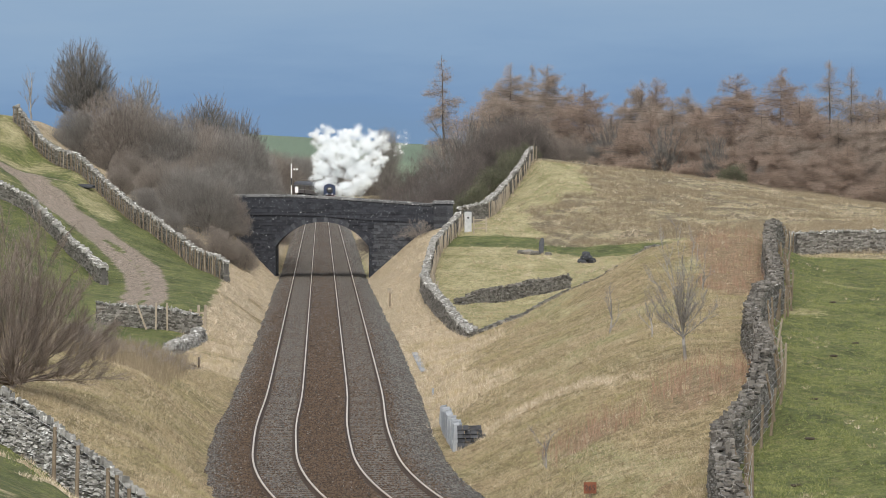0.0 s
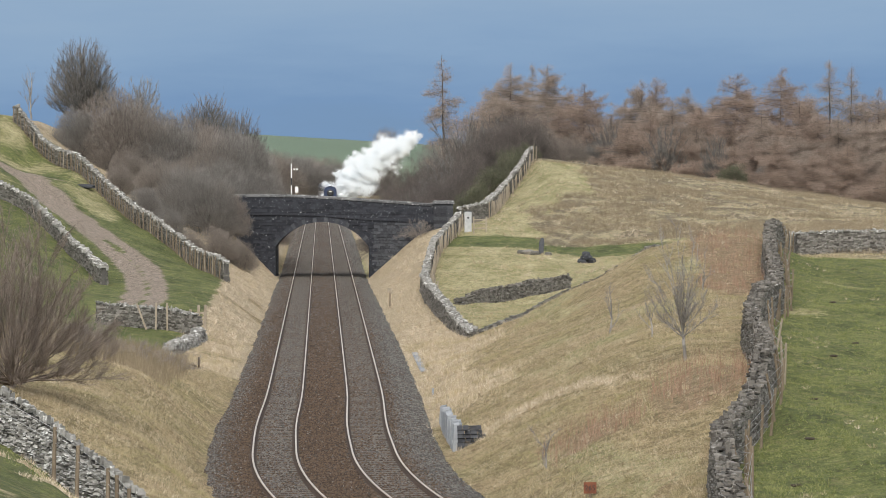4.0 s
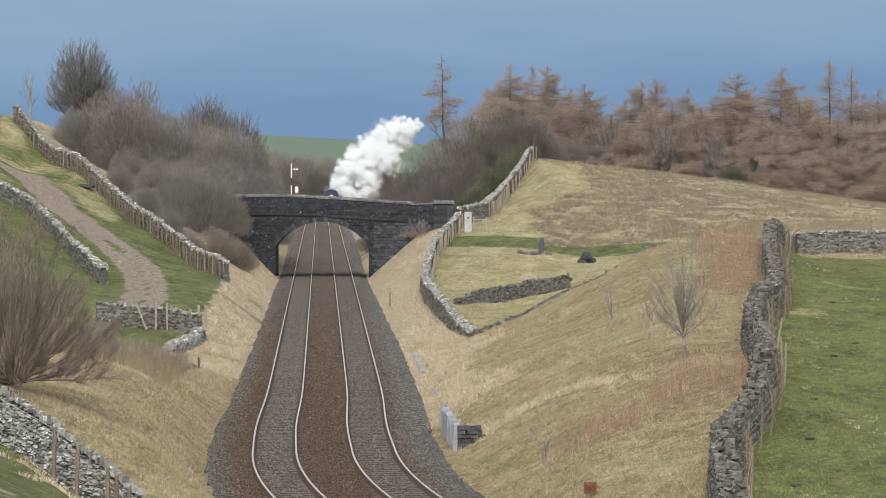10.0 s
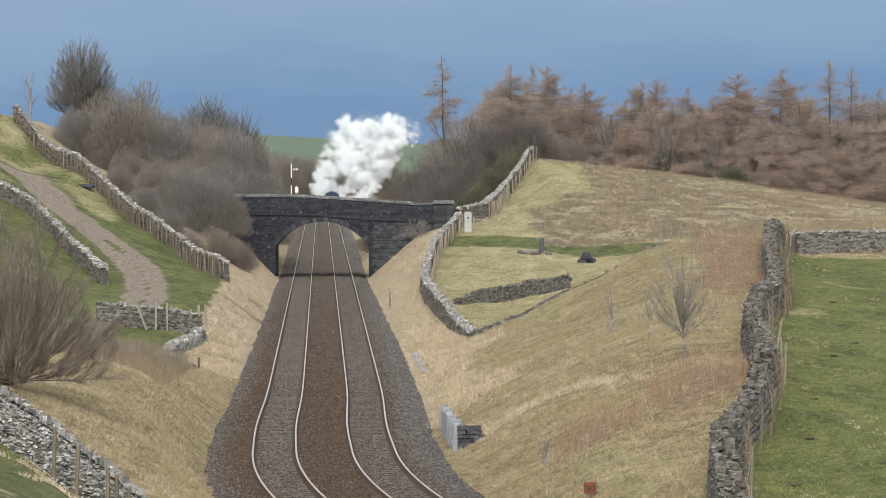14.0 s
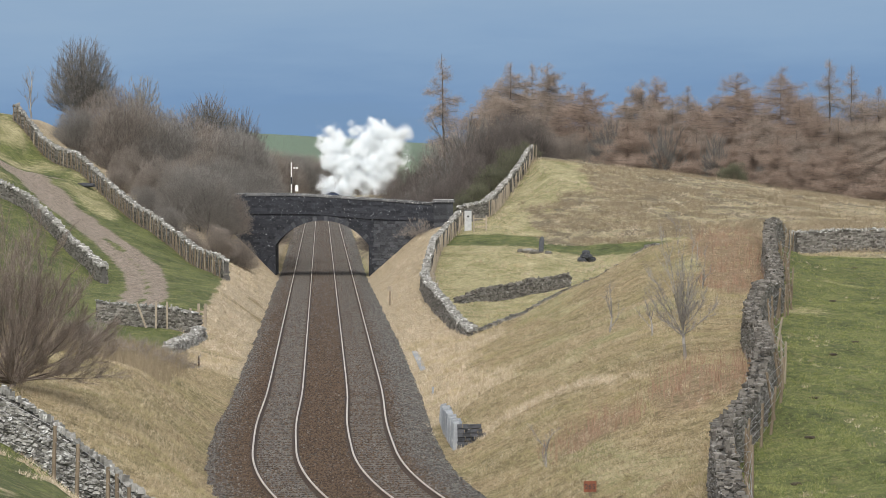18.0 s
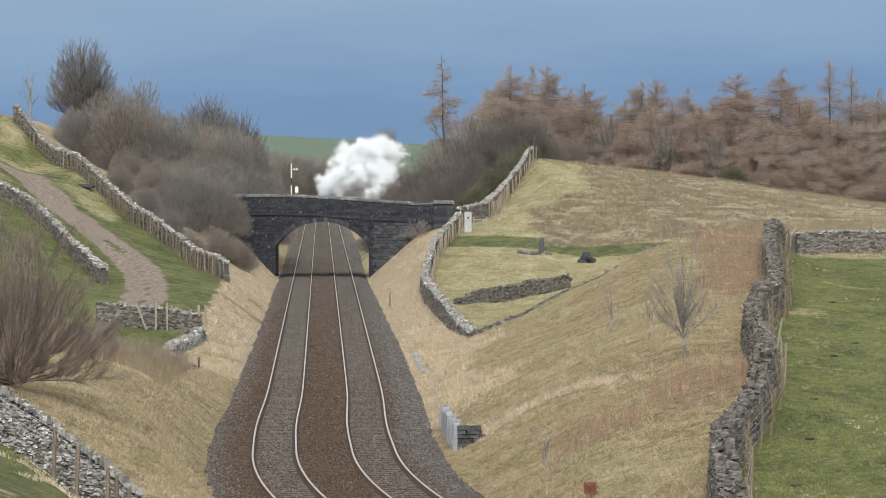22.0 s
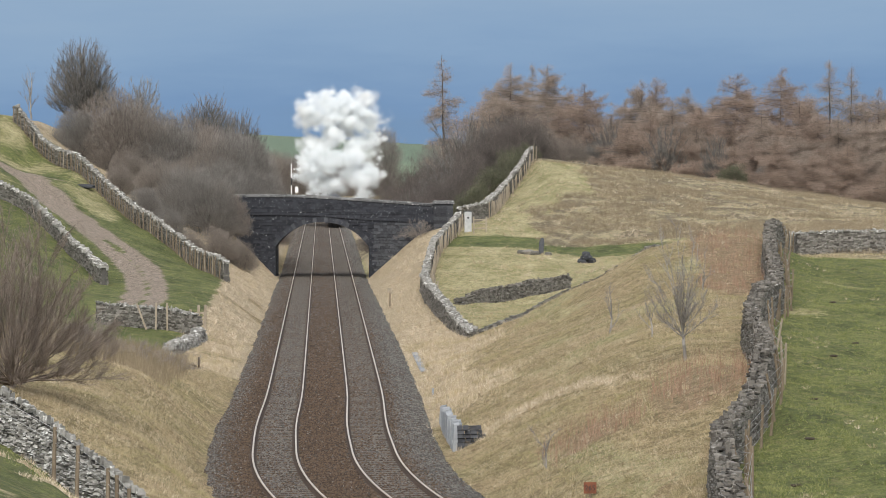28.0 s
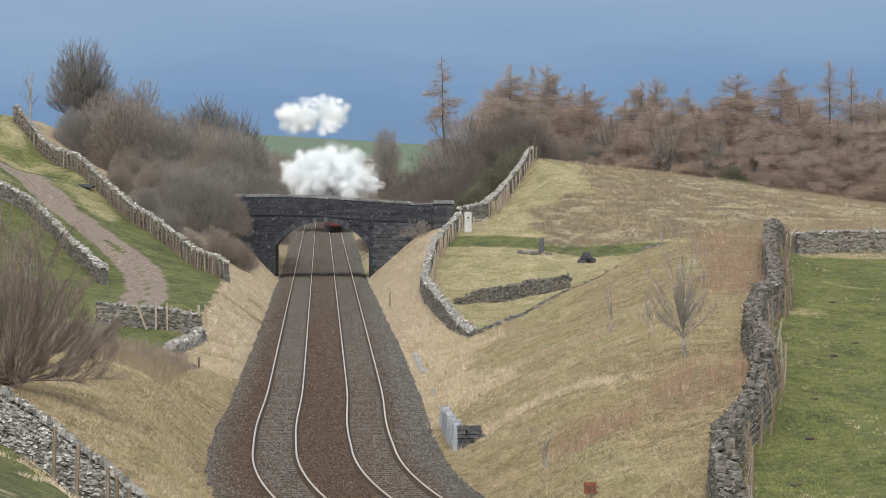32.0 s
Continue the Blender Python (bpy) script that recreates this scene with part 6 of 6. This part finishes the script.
MOULD = plain("dark_mole_earth", (0.035, 0.027, 0.018), (0.085, 0.066, 0.045), 9, 0.95)
boulder("standing_stone", "dark upright standing stone in the pasture", 7.4, 255, 0.2, 0.2, 0.68, 1, SOOT2, 0.08)
for k, (x, y, r) in enumerate(((6.4, 255, 0.34), (6.9, 254.4, 0.28), (5.9, 255.6, 0.25), (7.9, 254.2, 0.22), (6.6, 256.5, 0.2))):
    boulder("fallen_stone", "grey fallen stone beside the standing stone", x, y, r * 1.2, r, r * 0.6, 10 + k, WALLSTONE, 0, group="fallen stones")
for k in range(14):
    rs = random.Random(k)
    lv = k // 6
    boulder("heap_stone", "dark stone in a small heap", 10.6 + rs.uniform(-0.55, 0.5) * (1 - 0.35 * lv), 250 + rs.uniform(-0.4, 0.4), 0.26, 0.24, 0.17, 30 + k, SOOT2, rs.uniform(-0.4, 0.4), group="stone heap").location.z += 0.28 * lv
boulder("stone_trough", "long low dark boulder on the lane side", -28.3, 268.5, 0.75, 0.35, 0.18, 60, SOOT2, 0.05)
for k, (x, y) in enumerate(((12.2, 129), (12.8, 139), (20.9, 172), (9.2, 88), (14.2, 106), (24.3, 186), (13.6, 118), (12.0, 122), (15.1, 124), (16.8, 146), (11.4, 104), (10.3, 95))):
    boulder("molehill", "low dark earth mound in the field", x, y, 0.15, 0.17, 0.035, 70 + k, MOULD, 0, "molehill", "molehills")

# culvert headwall beside the line
hw = thing("culvert_headwall", "pale concrete headwall with a dark stone end", "retaining wall")
rs = random.Random(9)
for k in range(26):
    y = 119.2 + k * 0.47
    a = Acc()
    x0 = centre(y) + 4.55 + rs.uniform(-0.04, 0.04)
    x1 = centre(y + 0.42) + 4.55 + rs.uniform(-0.04, 0.04)
    t0 = 0.80 - 0.013 * k + rs.uniform(-0.09, 0.07)
    t1, wd = t0 + rs.uniform(-0.04, 0.04), rs.uniform(0.24, 0.42)
    a.solid([(x0, y, -0.6), (x0 + wd, y, -0.6), (x1 + wd, y + 0.42, -0.6), (x1, y + 0.42, -0.6),
             (x0 + 0.05, y, t0), (x0 + wd, y, t0 + 0.02), (x1 + wd, y + 0.42, t1 + 0.03), (x1 + 0.05, y + 0.42, t1)])
    part("panel", a, CONCRETE, hw, "pale grey concrete panel")
for c in range(6):
    x = 0.50
    while x < 1.55 - 0.05 * c:
        ln = rs.uniform(0.14, 0.3)
        a = Acc()
        a.stone((x + ln / 2, 119.1, -0.1 + 0.15 * c), (1, 0, 0), (0, 1, 0), ln * 0.47, 0.2, 0.062, rs, 0.15)
        part("stone", a, SOOT2, hw)
        x += ln
kb = thing("concrete_kerb", "row of pale concrete kerb blocks beside the ballast", "kerb")
for k in range(14):
    y = 163 + 1.1 * k
    a = Acc()
    x = centre(y) + 4.75
    a.stone((x, y, -0.27), (0, 1, 0), (1, 0, 0), 0.5, 0.14, 0.16, rs, 0.08)
    part("kerb_block", a, CONCRETE, kb)
mk = thing("marker_post", "small pale concrete marker post beside the ballast", "marker post", m=Matrix.Translation((centre(147) + 4.7, 147, land(centre(147) + 4.7, 147))))
boxed("post", CONCRETE, mk, -0.045, 0.045, -0.04, 0.04, -0.1, 0.26)
boxed("cap", CONCRETE, mk, -0.06, 0.06, -0.05, 0.05, 0.26, 0.30)
lp = thing("lineside_post", "weathered lineside post with a small box on top", "post", m=Matrix.Translation((-3.6, 230, land(-3.6, 230))))
boxed("post", POSTBROWN, lp, -0.05, 0.05, -0.05, 0.05, -0.2, 0.95)
boxed("box", POSTWOOD, lp, -0.16, 0.14, -0.1, 0.1, 0.95, 1.25, "weathered box")
sn = thing("marker_sign", "rusty red marker sign on a short post", "sign", m=Matrix.Translation((4.13, 95, land(4.13, 95))))
boxed("plate", RUSTPAINT, sn, -0.18, 0.18, -0.02, 0.0, 0.12, 0.44, "rusty red plate")
boxed("post", POSTBROWN, sn, -0.03, 0.03, 0.002, 0.05, -0.2, 0.4)
fig = bpy.data.curves.new("figures", "FONT")
fig.body, fig.size, fig.extrude, fig.align_x = "265", 0.2, 0.002, "CENTER"
tmp = bpy.data.objects.new("figures", fig)
me = bpy.data.meshes.new_from_object(tmp)
bpy.data.objects.remove(tmp)
me.materials.clear()
me.materials.append(LOCOBLACK)
ob = part("figures", me, None, sn, "dark painted figures")
ob.matrix_basis = Matrix.Translation((0, -0.024, 0.21)) @ Matrix.Rotation(radians(90), 4, "X")
st = thing("broken_stake", "dark broken fence stakes on the bank", "stake", m=Matrix.Translation((-11.4, 158, land(-11.4, 158))))
boxed("stake", RAILWEB, st, -0.04, 0.04, -0.04, 0.04, -0.2, 0.5)
a = Acc()
a.cyl((-0.1, 0, 0.05), (-0.6, 0.1, 0.2), 0.04, 0.03, 6)
part("fallen_stake", a, RAILWEB, st)
pl = thing("leaning_pole", "thin dead pole leaning over the near wall", "pole")
a = Acc()
a.cyl((-8.8, 80.5, land(-8.8, 80.5)), (-10.0, 84, land(-10, 84) + 1.2), 0.025, 0.012, 6)
part("stick", a, TWIGPALE, pl)
lg = thing("timber_gate", "grey wooden gate and rails at the lane foot", "gate", m=Matrix.Translation((-13.4, 183, land(-13.4, 183))))
for x in (-0.25, 0.2, 0.55):
    boxed("gate_post", POSTWOOD, lg, x - 0.07, x + 0.07, -0.07, 0.07, -0.2, 1.0 + 0.25 * (x > 0))
for z in (0.25, 0.5, 0.75):
    boxed("rail", POSTWOOD, lg, -0.2, 0.5, -0.03, 0.03, z, z + 0.11)
for z in (0.62, 0.5):
    boxed("long_rail", POSTWOOD, lg, -2.0, -0.3, -0.03, 0.03, z, z + 0.06)
for x in (-2.0, -1.2):
    boxed("rail_post", POSTWOOD, lg, x - 0.04, x + 0.04, 0.03, 0.1, -0.2, 0.8)
for k, (x, l) in enumerate(((-15.7, -0.35), (-15.2, 0.02), (-14.6, 0.0))):
    sp = thing("old_post", "old grey post leaning on the low wall", "post", "old posts", m=Matrix.Translation((x, 179.2, land(x, 179.2))) @ Matrix.Rotation(l, 4, "Y"))
    boxed("post", POSTWOOD, sp, -0.05, 0.05, -0.05, 0.05, -0.2, 1.45)

# ---- two birds ----
def bird():
    t = thing("small_bird", "small brown bird in low flight", "bird", "passing birds")
    a = Acc()
    a.ring([[(x, r * math.cos(q * math.tau / 8), r * 0.8 * math.sin(q * math.tau / 8)) for q in range(8)] for x, r in ((-0.13, 0.012), (-0.10, 0.03), (-0.03, 0.042), (0.05, 0.03), (0.13, 0.012))])
    part("body", a, BIRDBROWN, t, "brown feathered body", smooth=True)
    for s in (-1, 1):
        a = Acc()
        a.solid([(-0.06, s * 0.02, 0.0), (0.03, s * 0.02, 0.0), (0.05, s * 0.17, 0.05), (0.0, s * 0.17, 0.05),
                 (-0.06, s * 0.02, 0.008), (0.03, s * 0.02, 0.008), (0.05, s * 0.17, 0.056), (0.0, s * 0.17, 0.056)])
        part("wing", a, BIRDBROWN, t, "brown wing")
    a = Acc()
    a.solid([(0.1, -0.015, 0), (0.2, -0.03, 0), (0.2, 0.03, 0), (0.1, 0.015, 0), (0.1, -0.015, 0.006), (0.2, -0.03, 0.006), (0.2, 0.03, 0.006), (0.1, 0.015, 0.006)])
    part("tail", a, BIRDBROWN, t)
    return t


birds = [bird()]
birds.append(copy_thing(birds[0], Matrix.Identity(4)))

# ---- motion of the train and its steam ----
RUN = [(0.0, 742), (3.0, 699), (6.0, 661), (9.0, 628), (13.0, 591), (17.0, 558), (22.0, 520), (26.0, 494), (29.0, 475), (32.0, 452)]


def along(t):
    i = max(0, min(len(RUN) - 2, sum(1 for r in RUN[1:] if r[0] <= t)))
    p = RUN[max(i - 1, 0)], RUN[i], RUN[i + 1], RUN[min(i + 2, len(RUN) - 1)]
    (t1, y1), (t2, y2) = p[1], p[2]
    m1 = (p[2][1] - p[0][1]) / (p[2][0] - p[0][0])
    m2 = (p[3][1] - p[1][1]) / (p[3][0] - p[1][0])
    h = t2 - t1
    s = (t - t1) / h
    return ((2 * s ** 3 - 3 * s ** 2 + 1) * y1 + (s ** 3 - 2 * s ** 2 + s) * h * m1 + (3 * s ** 2 - 2 * s ** 3) * y2 + (s ** 3 - s ** 2) * h * m2)


def on_rails(y, length):
    """The pose of a vehicle whose front is at y on the right-hand track."""
    a, b = y + 0.15 * length, y + 0.85 * length
    xa, xb = centre(a) + 1.72, centre(b) + 1.72
    g = (xb - xa) / (b - a)
    return Matrix.Translation((xa - g * 0.15 * length, y, 0)) @ Matrix.Rotation(-math.atan(g), 4, "Z")


# Shape of the plume: seconds; middle and half width of its foot, of its head (metres to the right of the chimney); rise; gap below the head.
SHAPE = [
    (0, 1.9, 5, 5.5, 9.5, 13.4, 0), (1, 3.2, 4.8, 8.6, 7.4, 12.7, 0), (2, 2.8, 4.8, 13.1, 3.5, 13.4, 0), (3, 2.3, 4.8, 15.1, 3.1, 12.7, 0), (6, 2.1, 5.1, 10.4, 3.6, 8.8, 0), (7, 3.4, 4.6, 6.5, 6.4, 7.2, 0),
    (8, 2.5, 5, 8.3, 3.9, 11.2, 0), (9, 2.5, 5, 10.4, 3.9, 12.6, 0), (10, 2.7, 4.6, 11.6, 3.7, 12.4, 0), (11, 2.6, 4.6, 7.5, 4.3, 8.5, 0), (12, 2.8, 4.6, 6.9, 4.4, 9.4, 0), (13, 3.3, 5, 6.1, 5.9, 10.9, 0),
    (14, 2.1, 5.4, 7.1, 6.5, 12.8, 0), (17, 2.7, 5.6, 3.7, 6.5, 10.6, 0), (18, 3.3, 4.8, 5.1, 7.1, 10.6, 0), (19, 2.1, 5.6, 7.7, 5.5, 9.9, 0), (20, 1.7, 5.1, 4.5, 5.1, 6.5, 0), (21, 1.9, 5.6, 3.5, 5.3, 6.8, 0),
    (22, 2.9, 5.6, 5.6, 3.9, 7.4, 0), (23, 3.7, 5, 7.3, 3.5, 8, 0), (24, 2.5, 5.6, 8.7, 3.5, 8, 0), (25, 1.2, 5.8, 5.9, 7.5, 8.2, 0), (26.5, 0.9, 5.4, 3.1, 6.3, 10.2, 0), (28, 0.2, 5.2, 0.2, 5.3, 13.7, 0.05),
    (29, 0.1, 5.6, 1.1, 6.7, 13, 0.05), (30, -1.5, 5.4, -0.5, 7.7, 10, 0.05), (31, -0.9, 5.6, -3.9, 4.3, 10.4, 0.2), (32, -0.8, 5.6, -3.9, 3.3, 11.8, 0.5)]


def shape(t):
    return [float(np.interp(t, [r[0] for r in SHAPE], [r[k] for r in SHAPE])) for k in range(1, 7)]


def motions():
    times = [0.5 * k for k in range(65)]
    for ob, back, length in [(loco, 0, 13), (tend, 13, 7.4)] + [(c, 20.9 + 20.1 * k, 19.6) for k, c in enumerate(coaches)]:
        walk(ob, [(t, on_rails(along(t) + back, length)) for t in times])
    walk(plume, [(t, Matrix.Translation((centre(along(t)) + 1.72, along(t), 0))) for t in times])
    # the birds cross low from the right to the left, 11 m a second
    for ob, t0, z0 in ((birds[0], 9.0, 6.67), (birds[1], 8.06, 7.85)):
        rows = [(0.0, pose(30, 60, 9))]
        for k in range(-14, 14):
            t = t0 + 0.1 * k
            x = 2.6 - 11.0 * (t - t0)
            rows.append((t, pose(x, 60, z0 - 2.0 * (t - t0) * (0.35 if t0 < 8.5 else 1.0) + 0.03 * math.sin(t * 40), 0, 0, 0)))
        rows.append((32.0, pose(-30, 60, 9)))
        walk(ob, rows)
    for ob, phase, a, b, life, spin, wispy in puffs:
        rows = []
        for k, t in enumerate(times):
            foot, half, head, spread, rise, gap = shape(t)
            u = (t / life + phase) % 1.0
            if u < 0.86:
                s, back = u / 0.86, 0.0
            else:
                s, back = 1 - (u - 0.86) / 0.14, 1.0
            if wispy:
                s = 0.45 + 0.6 * s
            s = s * (1 - gap) if s < 0.78 else 1 - (1 - s) * (1 - 0.6 * gap)
            w = half + (spread - half) * s
            x = foot + (head - foot) * s ** 1.1 + a * w * (1.2 if wispy else 1.0)
            z = 10.5 - 0.0122 * along(t) + rise * s ** 0.95 + 0.9 * b
            y = 7.0 + 5 * s + abs(a) * 2 + 2 * b + 4 * back
            rows.append((t, pose(x, y, z, 0, 10 * math.sin(t * 0.4 + phase * 6), spin * t / 16)))
        walk(ob, rows)


motions()
